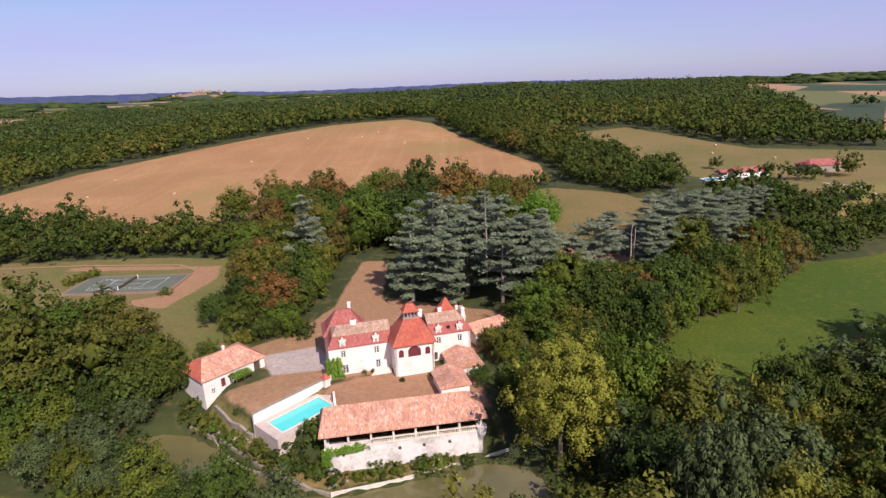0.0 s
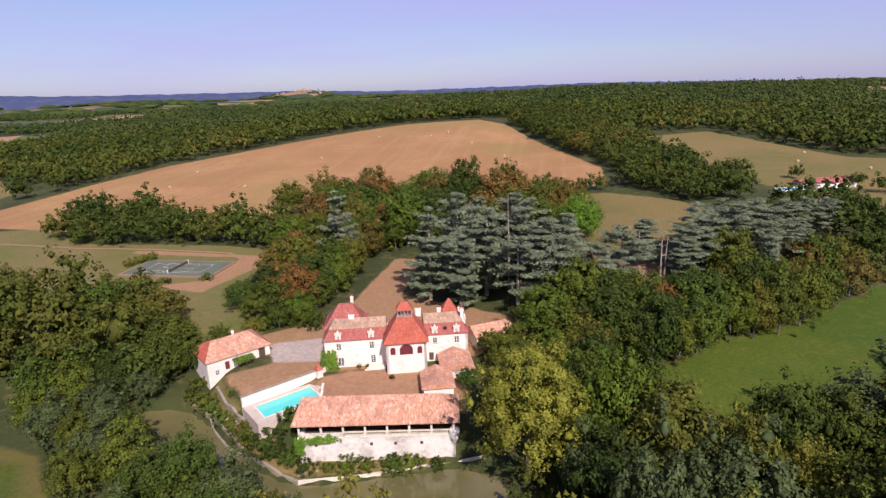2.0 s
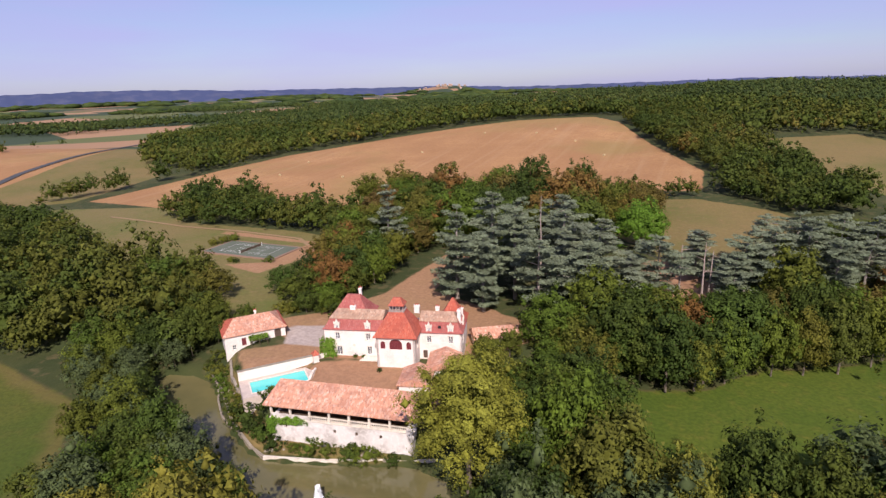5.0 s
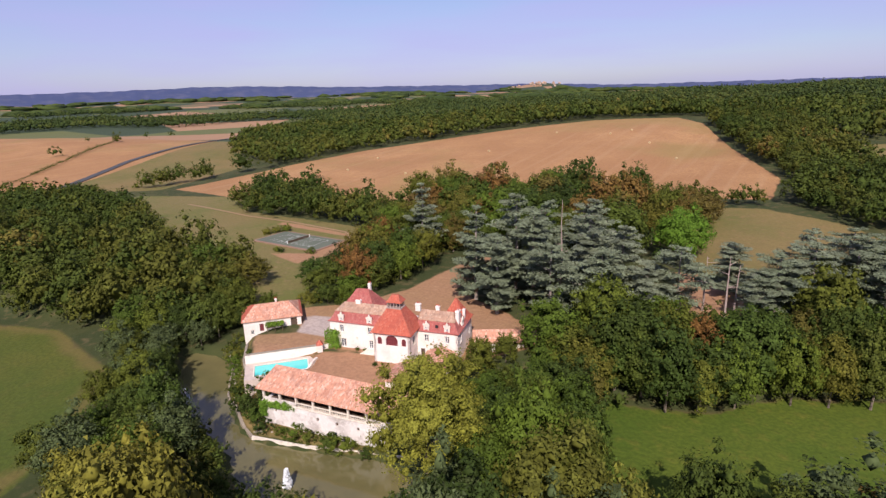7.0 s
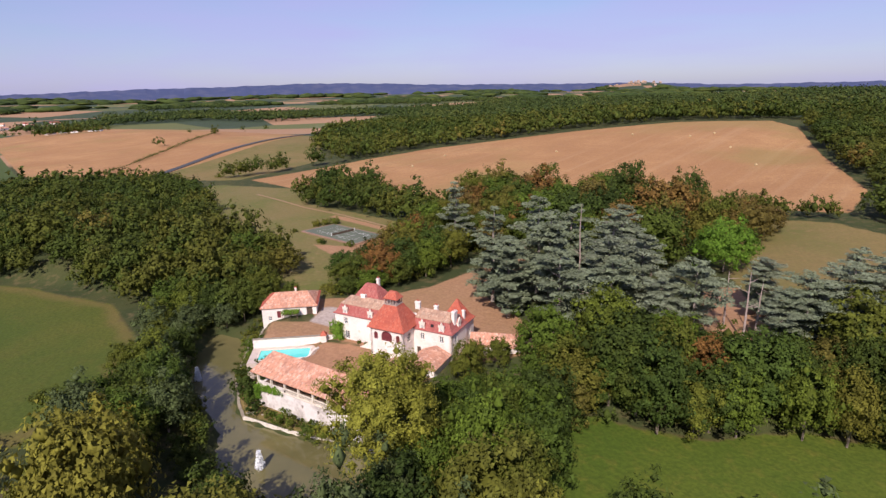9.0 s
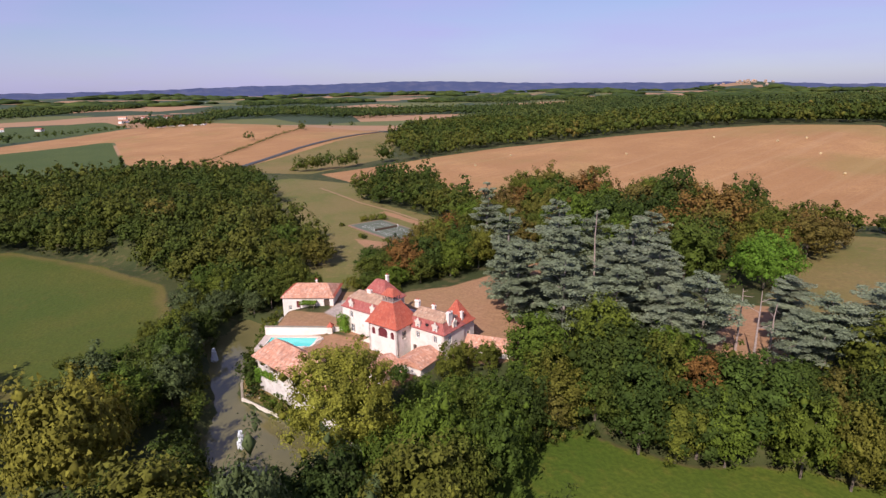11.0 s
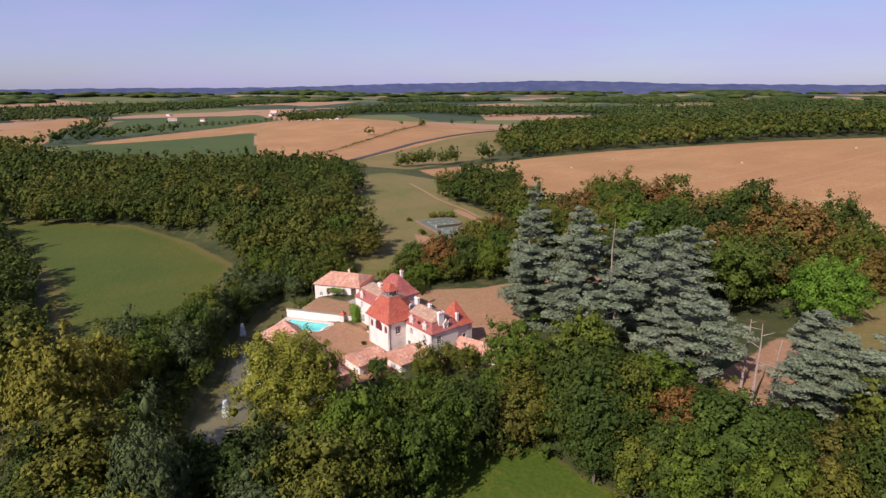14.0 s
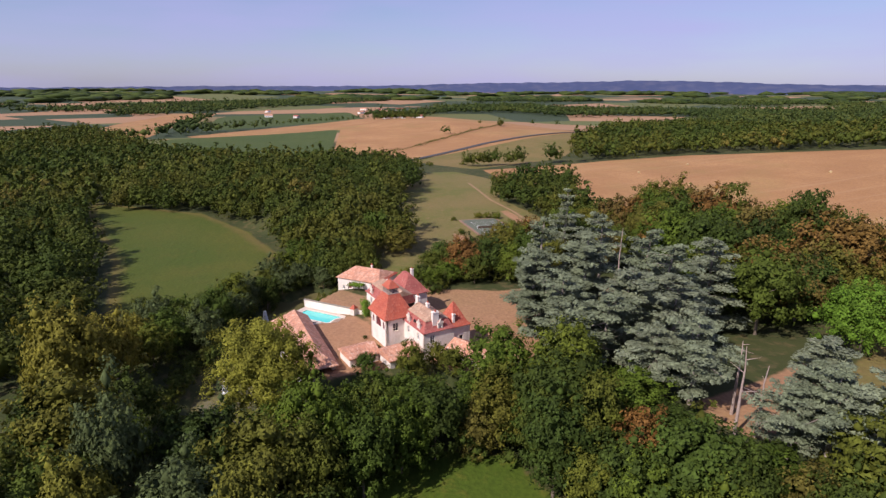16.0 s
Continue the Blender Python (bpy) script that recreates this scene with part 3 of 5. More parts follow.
def dormer(parent, x, y, z, w=1.35, h=1.75, m=None):
    """A stone dormer with a pointed gable over a small window."""
    m = (m or Matrix()) @ Matrix.Translation((x, y, z))
    s = Solid()
    wall_solid(s, w, 0, h, 0.25, [rect(w / 2, 0.35, 0.7, 1.05)], Matrix.Translation((-w / 2, 0, 0)))
    s.box(-w / 2, -w / 2 + 0.2, 0.25, 1.5, 0, h).box(w / 2 - 0.2, w / 2, 0.25, 1.5, 0, h)
    pts = [(-w / 2 - 0.1, h), (w / 2 + 0.1, h), (w * 0.3, h + 0.45), (0.14, h + 0.95), (0, h + 1.25), (-0.14, h + 0.95), (-w * 0.3, h + 0.45)]
    s.hexa([(px, -0.05, pz) for px, pz in pts], [(px, 0.25, pz) for px, pz in pts])
    s.box(-w / 2 - 0.14, -w / 2 + 0.08, -0.08, 0.2, h, h + 0.5).box(w / 2 - 0.08, w / 2 + 0.14, -0.08, 0.2, h, h + 0.5)
    d = part("dormer", s, STONE, parent, "carved stone dormer with pointed gable", m)
    window(d, Matrix(), 0, 0.35, 0.7, 1.05, (1, 1), surround=False)
    r = Solid()
    r.hexa([(-w / 2 - 0.12, 0.25, h), (w / 2 + 0.12, 0.25, h), (w / 2 + 0.12, 2.4, h), (-w / 2 - 0.12, 2.4, h)], [(-0.02, 0.25, h + 0.75), (0.02, 0.25, h + 0.75), (0.02, 2.4, h + 0.75), (-0.02, 2.4, h + 0.75)])
    part("dormer_roof", r, ROSETILE, d)


G0 = 7.8
house = thing("chateau", pose(-30.1, 117.8, G0, 0, 0, 15.3), "cream stone chateau with red mansard roofs and central pavilion", "house")
L, D, EAVE = 33.9, 8.4, 7.0
FRONT_W, FRONT_E = (0.0, 14.4), (23.7, L)

# west wing and east wing walls
w_open = [rect(3.3, 4.3, 1.15, 1.75), rect(11.0, 4.3, 1.15, 1.75), rect(3.6, 0.25, 1.4, 2.2), rect(11.2, 0.55, 1.2, 2.1)]
s = Solid()
wall_solid(s, 14.4, -2, EAVE, 0.6, w_open, Matrix())
s.box(0, 0.6, 0.6, D, -2, EAVE).box(0.6, L - 0.6, D - 0.6, D, -2, EAVE)
part("wall", s, PLASTER, house, "cream rendered wall of the west wing")
e_open = [rect(26.0 - 23.7, 4.3, 1.15, 1.75), rect(31.2 - 23.7, 4.3, 1.15, 1.75), rect(25.0 - 23.7, 0.2, 1.1, 2.1)]
s = Solid()
wall_solid(s, L - 23.7, -2, EAVE, 0.6, e_open, Matrix.Translation((23.7, 0, 0)))
EAST_M = Matrix.Translation((L, 0, 0)) @ Matrix.Rotation(radians(90), 4, "Z")
wall_solid(s, D, -2, EAVE, 0.6, [rect(2.4, 3.9, 1.3, 2.0)], EAST_M @ Matrix.Translation((0, 0, 0)))
part("wall", s, PLASTER, house, "cream rendered wall of the east wing")
for x in (3.3, 11.0, 26.0, 31.2):
    window(house, Matrix(), x, 4.3, 1.15, 1.75)
window(house, EAST_M, 2.4, 3.9, 1.3, 2.0)
for x, low, w, h in ((3.6, 0.25, 1.4, 2.2), (11.2, 0.55, 1.2, 2.1)):
    window(house, Matrix(), x, low, w, h, (1, 3), label="white-painted glazed door")
# a dark slab closes the opening in place of the shade inside
s = Solid().box(24.45, 25.55, 0.25, 0.35, 0.2, 2.3)
part("door", s, WOOD, house, "dark slab for the shade in the open doorway beside the pavilion")
# stone band, steps and round plaque
part("cornice", Solid().box(-0.05, 14.4, -0.12, -0.005, EAVE - 0.28, EAVE), STONE, house)
part("cornice", Solid().box(23.7, L + 0.05, -0.12, -0.005, EAVE - 0.28, EAVE), STONE, house)
s = Solid().box(10.0, 14.0, -1.5, -0.01, -0.3, 0.5).box(9.6, 14.0, -2.0, -1.5, -0.3, 0.3).box(9.2, 14.0, -2.5, -2.0, -0.3, 0.12)
part("steps", s, STONE, house, "pale stone entrance steps")
s = Solid().tube([(0.45, 0), (0.42, 0.07)], 14, Matrix.Translation((7.4, -0.005, 2.9)) @ Matrix.Rotation(radians(90), 4, "X"))
part("plaque", s, STONE, house, "round carved stone plaque")


def mansard(x0, x1, over0, over1):
    s = Solid()
    e = 0.35
    a = (x0 - (e if over0 else 0), x1 + (e if over1 else 0), -e, D + e, EAVE)
    k = 1.25
    b2 = (x0 + (k if over0 else 0), x1 - (k if over1 else 0), 1.25, D - 1.25, EAVE + 2.3)
    tiers(s, [(a[0], a[1], a[2], a[3], EAVE - 0.12), a, (x0 + (0.3 if over0 else 0), x1 - (0.3 if over1 else 0), 0.35, D - 0.35, EAVE + 0.55), b2])
    part("mansard_roof", s, ROSETILE, house, "steep lower roof of rose-red flat tiles")
    t = Solid()
    hip(t, b2[0] - (0.15 if over0 else 0), b2[1] + (0.15 if over1 else 0), b2[2] - 0.15, b2[3] + 0.15, EAVE + 2.36, EAVE + 3.75, b2[0] + (1.2 if over0 else 0), b2[1] - (1.2 if over1 else 0), thick=0.14)
    part("upper_roof", t, CANAL_OLD, house, "shallow upper roof of weathered clay tiles")


mansard(0.0, 14.6, True, False)
mansard(23.5, L, False, True)
for x in (3.3, 11.0, 26.0, 31.2):
    dormer(house, x, -0.06, EAVE - 0.35)
dormer(house, 0, 0, 0, m=EAST_M @ Matrix.Translation((4.6, 0.05, EAVE - 0.2)))
s = Solid().box(28.2, 28.9, 0.25, 0.6, EAVE + 0.9, EAVE + 1.5)
part("rooflight", s, GLASS, house)

# central pavilion with belfry
TX0, TX1, TY0, TY1, TE = 14.4, 23.7, -5.0, 2.4, 7.75
s = Solid()
big = arch(TX1 - TX0 - 6.15, TX1 - TX0 - 3.15, 4.5, 6.1, 1.0)
sides = arch(1.0, 2.15, 4.6, 6.0, 0.55) + arch(7.15, 8.3, 4.6, 6.0, 0.55)
TM = Matrix.Translation((TX0, TY0, 0))
wall_solid(s, TX1 - TX0, -2, TE, 0.6, big + sides, TM)
TEM = Matrix.Translation((TX1, TY0, 0)) @ Matrix.Rotation(radians(90), 4, "Z")
TWM = Matrix.Translation((TX0, 0, 0)) @ Matrix.Rotation(radians(-90), 4, "Z")
wall_solid(s, TY1 - TY0, -2, TE, 0.6, [rect(2.6, 4.3, 1.5, 2.1)], TEM)
wall_solid(s, -TY0, -2, TE, 0.6, [], TWM @ Matrix.Translation((0, 0, 0)))
s.box(TX0 + 0.6, TX1 - 0.6, TY1 - 0.6, TY1, 5, TE)
part("pavilion_wall", s, PLASTER, house, "tall cream pavilion wall with three arches")
window(house, TEM, 2.6, 4.3, 1.5, 2.1, (1, 2), frame_mat=STONE, label="stone mullioned window")


def arch_shutter(x0, x1, low, spring, rise, posts):
    s = Solid()
    for a, b2, lo, ta, tb in arch(x0, x1, low, spring, rise, 10):
        s.hexa([(a, 0.3, lo), (b2, 0.3, lo), (b2, 0.36, lo), (a, 0.36, lo)], [(a, 0.3, ta), (b2, 0.3, tb), (b2, 0.36, tb), (a, 0.36, ta)])
    w = part("arched_window", s, REDWOOD, house, "arched opening closed by dark red joinery", TM)
    f = Solid()
    for k in range(posts + 1):
        x = x0 + (x1 - x0) * k / posts
        f.box(x - 0.04, x + 0.04, 0.24, 0.3, low, spring + (0.5 * rise if 0 < k < posts else 0))
    for z in (low + 0.05, low + 0.9, spring):
        f.box(x0, x1, 0.25, 0.295, z - 0.04, z + 0.04)
    part("window_bar", f, REDWOOD, w)


arch_shutter(TX1 - TX0 - 6.15, TX1 - TX0 - 3.15, 4.5, 6.1, 1.0, 5)
arch_shutter(1.0, 2.15, 4.6, 6.0, 0.55, 2)
arch_shutter(7.15, 8.3, 4.6, 6.0, 0.55, 2)
cx, cy = (TX0 + TX1) / 2, (TY0 + TY1) / 2 - 0.1
hx, hy = (TX1 - TX0) / 2 + 0.55, (TY1 - TY0) / 2 + 0.55
ring = lambda k, z, ky=None: (cx - hx * k, cx + hx * k, cy - hy * (ky or k), cy + hy * (ky or k), z)
s = Solid()
tiers(s, [ring(1, TE - 0.15), ring(1, TE), ring(0.9, TE + 0.7), ring(0.76, TE + 2.0), ring(0.6, TE + 3.3), ring(0.45, TE + 4.4), ring(0.35, TE + 5.3)])
part("pavilion_roof", s, REDTILE, house, "tall flared pavilion roof of bright red tiles")
LZ = TE + 5.3
s = Solid().box(cx - hx * 0.36, cx + hx * 0.36, cy - hy * 0.36, cy + hy * 0.36, LZ, LZ + 0.16)
for kx in range(5):
    for ky in range(4):
        if kx in (0, 4) or ky in (0, 3):
            px, py = cx + hx * 0.3 * (kx / 2 - 1), cy + hy * 0.3 * (ky / 1.5 - 1)
            s.box(px - 0.09, px + 0.09, py - 0.09, py + 0.09, LZ + 0.16, LZ + 1.5)
s.box(cx - 0.5, cx + 0.5, cy - 0.4, cy + 0.4, LZ + 0.1, LZ + 1.4)
part("belfry", s, DEADWOOD, house, "open grey timber belfry on short posts")
s = Solid()
tiers(s, [ring(0.37, LZ + 1.46), ring(0.37, LZ + 1.54), ring(0.29, LZ + 2.05), ring(0.17, LZ + 3.1, 0.08)])
part("belfry_roof", s, REDTILE, house, "small flared red-tiled belfry roof")

# west pavilion and east turret behind the wings
s = Solid()
s.box(-0.4, 9.4, D - 1.5, D - 0.9, -2, EAVE + 0.2).box(-0.4, 9.4, 14.0, 14.6, -2, EAVE + 0.2).box(-0.4, 0.2, D - 0.9, 14.0, -2, EAVE + 0.2).box(8.8, 9.4, D - 0.9, 14.0, -2, EAVE + 0.2)
part("wall", s, PLASTER, house, "cream wall of the rear west pavilion")
s = Solid()
tiers(s, [(-0.9, 9.9, D - 2.0, 15.1, EAVE + 0.1), (-0.9, 9.9, D - 2.0, 15.1, EAVE + 0.25), (0.1, 8.9, D - 0.9, 14.1, EAVE + 1.2), (2.9, 6.3, 10.2, 11.0, EAVE + 5.1)])
part("hipped_roof", s, ROSETILE, house, "steep hipped roof of rose-red tiles")
s = Solid()
s.box(27.2, 33.6, D - 0.5, D + 0.1, -2, 6.8).box(27.2, 33.6, 12.2, 12.8, -2, 6.8).box(27.2, 27.8, D + 0.1, 12.2, -2, 6.8)
wall_solid(s, 4.9, -2, 6.8, 0.6, [rect(2.4, 2.6, 1.0, 1.6)], Matrix.Translation((33.6, D - 0.1, 0)) @ Matrix.Rotation(radians(90), 4, "Z"))
part("turret_wall", s, PLASTER, house, "cream wall of the rear east turret")
s = Solid()
tiers(s, [(26.7, 34.1, D - 1.0, 13.3, 6.65), (26.7, 34.1, D - 1.0, 13.3, 6.8), (27.6, 33.2, D - 0.2, 12.5, 7.6), (30.3, 30.6, 10.1, 10.4, 12.0)])
part("turret_roof", s, REDTILE, house, "pointed red-tiled turret roof")
chimney(house, 6.2, 11.4, EAVE + 4, EAVE + 6.6, 0.7, 0.7)
chimney(house, 6.4, 4.1, EAVE + 3, EAVE + 4.6, 1.3, 0.7)
chimney(house, 22.4, 4.6, EAVE + 3, EAVE + 5.0, 1.3, 0.7)
chimney(house, 27.5, 4.6, EAVE + 3, EAVE + 4.8, 0.9, 0.6)
chimney(house, L - 1.0, 3.6, EAVE + 1.0, EAVE + 4.6, 0.8, 1.6)
chimney(house, 32.9, 8.8, EAVE + 0.2, EAVE + 3.0, 0.6, 0.6)


# ---- long barn with gallery over the water ----
barn = thing("barn", pose(-26.2, 92.2, 0, 0, 0, 10.0), "long pale stone barn with open balustraded gallery and tiled roof", "barn")
BL, BD, BW = 30.6, 8.6, 6.3
s = Solid()
slits = [rect(x, 4.2, 0.6, 0.9) for x in (3.4, 14.2, 18.9, 24.0)]
wall_solid(s, BL, -0.6, BW, 0.8, slits, Matrix())
wall_solid(s, BD, -0.6, BW, 0.8, [rect(4.5, 2.0, 1.2, 2.2)], Matrix.Translation((BL, 0, 0)) @ Matrix.Rotation(radians(90), 4, "Z"))
s.box(0, 0.8, 0.8, BD, -0.6, BW).box(0.8, BL - 0.8, BD - 0.8, BD, -0.6, 9.0)
part("wall", s, RUBBLE, barn, "pale rubble wall stained with age")
for x in (3.4, 14.2, 18.9, 24.0):
    part("slit_window", Solid().box(x - 0.3, x + 0.3, 0.35, 0.45, 4.2, 5.1), WOOD, barn)
s = Solid().box(0.8, BL - 0.8, 0.8, BD - 0.8, BW - 0.35, BW - 0.05)
part("gallery_floor", s, WOOD, barn)
s = Solid().box(-0.1, BL + 0.1, -0.15, 0.8, BW + 0.004, BW + 0.16)
part("string_course", s, STONE, barn)
posts = [0.3 + k * (BL - 0.6) / 7 for k in range(8)]
for x in posts:
    part("gallery_post", Solid().box(x - 0.2, x + 0.2, 0.05, 0.45, BW + 0.16, 9.45), STONE, barn)
s = Solid().box(0, BL, 0.0, 0.5, 9.45, 9.7).box(0, BL, 4.2, 4.4, BW, 11.5)
part("plate_beam", s, WOOD, barn, "dark timber wall plate and rear boarding")
rail = Solid().box(posts[2] + 0.2, BL, 0.08, 0.42, BW + 0.98, BW + 1.12)
part("balustrade_rail", rail, STONE, barn)
one = Solid().tube([(0.09, 0), (0.06, 0.12), (0.13, 0.34), (0.07, 0.62), (0.1, 0.82)], 7).mesh("baluster", STONE)
for a, b2 in zip(posts[2:], posts[3:]):
    n = 9
    for k in range(n):
        part("baluster", one, STONE, barn, m=pose(a + 0.2 + (b2 - a - 0.4) * (k + 0.5) / n, 0.25, BW + 0.16))
s = Solid().box(0.1, posts[2] + 0.2, 0.05, 0.4, BW + 0.16, BW + 0.95)
part("parapet", s, RUBBLE, barn)
s = Solid().tube([(0.2, 4.2), (1.0, 6.0), (1.05, BW + 1.1)], 12, Matrix.Translation((BL - 0.2, 0.2, 0)))
part("corner_turret", s, RUBBLE, barn, "corbelled stone corner turret")
s = Solid()
hip(s, -0.9, BL + 0.9, -0.9, BD + 0.5, 9.65, 12.3, 0.1, BL - 2.6, 5.4, 0.25)
part("roof", s, CANAL, barn, "long roof of mottled orange canal tiles")


# ---- small annexes between the house and the barn ----
def annex(x, y, rz, w, d, z0, eave, ridge, roof_mat, label, hips=(0, 0), along=True, openings=()):
    ob = thing("annex", pose(x, y, 0, 0, 0, rz), label, "outbuilding")
    s = Solid()
    wall_solid(s, w, z0, eave, 0.5, list(openings), Matrix())
    s.box(0, 0.5, 0.5, d, z0, eave).box(w - 0.5, w, 0.5, d, z0, eave).box(0.5, w - 0.5, d - 0.5, d, z0, eave)
    if not hips[0]:
        s.hexa([(0, 0.4, eave), (0.4, 0.4, eave), (0.4, d - 0.4, eave), (0, d - 0.4, eave)], [(0, d / 2 - 0.1, ridge - 0.35), (0.4, d / 2 - 0.1, ridge - 0.35), (0.4, d / 2 + 0.1, ridge - 0.35), (0, d / 2 + 0.1, ridge - 0.35)])
    if not hips[1]:
        s.hexa([(w - 0.4, 0.4, eave), (w, 0.4, eave), (w, d - 0.4, eave), (w - 0.4, d - 0.4, eave)], [(w - 0.4, d / 2 - 0.1, ridge - 0.35), (w, d / 2 - 0.1, ridge - 0.35), (w, d / 2 + 0.1, ridge - 0.35), (w - 0.4, d / 2 + 0.1, ridge - 0.35)])
    part("wall", s, PLASTER, ob)
    r = Solid()
    o = 0.45
    hip(r, -o, w + o, -o, d + o, eave + 0.1, ridge, -o + hips[0], w + o - hips[1])
    part("roof", r, roof_mat, ob, "mottled canal-tile roof")
    return ob


small = annex(4.9, 118.2, 107.0, 8.0, 6.9, 5.5, 9.9, 11.6, CANAL, "low cream annex with shallow tiled roof against the house")
annex(1.8, 109.3, 106.0, 7.2, 6.3, 5.5, 10.0, 11.6, CANAL, "low cream annex with shallow tiled roof beside the barn")
# east outbuilding behind the wing
annex(4.1, 132.0, 32.0, 12.0, 6.4, 7.0, 10.9, 12.9, CANAL, "long low outbuilding with orange tiled roof and red hip", (0, 3.0))

# west outbuilding
west = annex(-57.3, 112.0, 50.0, 15.4, 12.0, 3.0, 10.5, 13.1, CANAL, "cream farm building with hipped orange tile roof", (3.6, 3.4),
             openings=[rect(2.2, 6.6, 0.9, 1.3), rect(4.7, 7.2, 1.1, 2.2), rect(13.4, 7.6, 1.7, 2.4)])
window(west, Matrix(), 2.2, 6.6, 0.9, 1.3, (1, 1))
part("door", Solid().box(4.15, 5.25, 0.3, 0.38, 7.2, 9.4), REDWOOD, west, "open red-brown door")
part("barn_door", Solid().box(12.55, 14.25, 0.35, 0.45, 7.6, 10.0), WOOD, west, "dark timber doorway")
s = Solid()
for a, b2, c in (((-0.52, -0.52), (-0.52, 12.52), 3.15), ((15.92, 12.52), (15.92, -0.52), 11.98)):
    n = Vector((0, 0, 0.03))
    tip = Vector((c, 6.0, 13.1))
    s.face([Vector((b2[0], b2[1], 10.58)) + n, Vector((a[0], a[1], 10.58)) + n, tip + n])
part("hip_tiles", s, REDTILE, west, "red tiled hip ends")
chimney(west, 9.0, 6.8, 12.6, 13.9, 0.5, 0.5)

# pergola with climbing leaves against it
perg = thing("pergola", pose(-57.3, 112.0, 0, 0, 0, 50.0), "timber pergola covered with green vine", "pergola")
for x in (6.2, 8.2, 10.2):
    for y in (-0.4, -3.2):
        part("post", Solid().box(x - 0.07, x + 0.07, y - 0.07, y + 0.07, 7.0, 9.3), WOOD, perg)
for y in (-0.4, -3.2):
    part("beam", Solid().box(5.9, 10.5, y - 0.08, y + 0.08, 9.3, 9.5), WOOD, perg)


# ---- pool terrace ----
PM = pose(-35.6, 97.6, 0, 0, 0, 49.0)
pool = thing("swimming_pool", PM, "turquoise rectangular swimming pool with pale stone surround", "pool")
PL, PW, PZ = 12.4, 5.4, 6.9
s = Solid()
s.box(-2.2, PL + 3.2, -1.6, 0, 2.0, PZ).box(-2.2, PL + 3.2, PW, PW + 1.6, 2.0, PZ).box(-2.2, 0, 0, PW, 2.0, PZ).box(PL, PL + 3.2, 0, PW, 2.0, PZ).box(0, PL, 0, PW, 2.0, PZ - 1.2)
part("terrace", s, PAVING, pool, "pink-grey stone paved pool terrace")
s = Solid().box(-0.3, PL + 0.3, -0.3, 0, PZ + 0.004, PZ + 0.07).box(-0.3, PL + 0.3, PW, PW + 0.3, PZ + 0.004, PZ + 0.07).box(-0.3, 0, 0, PW, PZ + 0.004, PZ + 0.07).box(PL, PL + 0.3, 0, PW, PZ + 0.004, PZ + 0.07)
part("coping", s, STONE, pool, "pale stone pool coping")
part("pool_water", Solid().face([(0, 0, PZ - 0.12), (PL, 0, PZ - 0.12), (PL, PW, PZ - 0.12), (0, PW, PZ - 0.12)]), POOLWATER, pool, "clear turquoise pool water")
wallp = thing("pool_wall", PM, "white plastered retaining wall behind the pool", "wall")
part("wall", Solid().box(-2.2, PL + 2.6, PW + 1.6, PW + 2.1, 3.0, 9.2), PLASTER, wallp)
part("coping", Solid().box(-2.3, PL + 2.7, PW + 1.5, PW + 2.2, 9.204, 9.36), OLDSTONE, wallp)
pier = thing("gate_pier", PM, "stone gate pier with small tiled cap beside the pool", "pier")
part("pier", Solid().box(PL + 2.7, PL + 4.0, PW + 0.6, PW + 2.3, 5.0, 9.7), PLASTER, pier)
s = Solid()
tiers(s, [(PL + 2.5, PL + 4.2, PW + 0.4, PW + 2.5, 9.704), (PL + 3.2, PL + 3.5, PW + 1.3, PW + 1.6, 10.7)])
part("cap", s, REDTILE, pier, "red tiled cap")


def low_wall(name, pts, width, height, material, label, base=1.5):
    """A wall that follows the ground along a line."""
    s = Solid()
    dense = []
    for (ax, ay), (bx, by) in zip(pts, pts[1:]):
        n = max(1, int(math.hypot(bx - ax, by - ay) / 1.2))
        dense += [(ax + (bx - ax) * k / n, ay + (by - ay) * k / n) for k in range(n)]
    dense.append(pts[-1])
    rn = random.Random(len(pts))
    ring = []
    for k, (x, y) in enumerate(dense):
        (ax, ay), (bx, by) = dense[max(k - 1, 0)], dense[min(k + 1, len(dense) - 1)]
        d = math.hypot(bx - ax, by - ay)
        ox, oy = -(by - ay) / d * width / 2, (bx - ax) / d * width / 2
        z = max(float(ground_height(x, y)), 0.0)
        h = height * rn.uniform(0.85, 1.15)
        ring.append([(x - ox, y - oy, z - base), (x + ox, y + oy, z - base), (x + ox, y + oy, z + h), (x - ox, y - oy, z + h)])
    for a, b2 in zip(ring, ring[1:]):
        for k in range(4):
            j = (k + 1) % 4
            s.face([a[j], a[k], b2[k], b2[j]])
    s.face(ring[0]).face(ring[-1][::-1])
    ob = part(name, s, material, None)
    return tagged(ob, label, "wall")


low_wall("terrace_wall", [(-54.5, 110.5), (-48.5, 104.5), (-43.0, 100.8)], 0.6, 0.9, OLDSTONE, "weathered stone wall along the lawn terrace", 4.0)
low_wall("garden_wall", [(-57.5, 109.3), (-50.0, 100.8), (-44.0, 95.8), (-38.0, 92.6)], 0.4, 0.5, OLDSTONE, "old stone wall along the lower garden path", 2.0)
low_wall("quay_wall", [(9, 97.8), (4, 97.0), (-4, 94.0), (-13, 90.4), (-24.5, 87.2)], 0.5, 0.1, STONE, "pale stone quay edge along the river", 2.0)
low_wall("bank_wall", [(-24.5, 87.2), (-30, 89.0), (-38, 93.2), (-45, 98.7), (-51, 103.2), (-60, 108.6)], 0.6, 0.08, OLDSTONE, "rough stone edging along the river bank", 2.0)
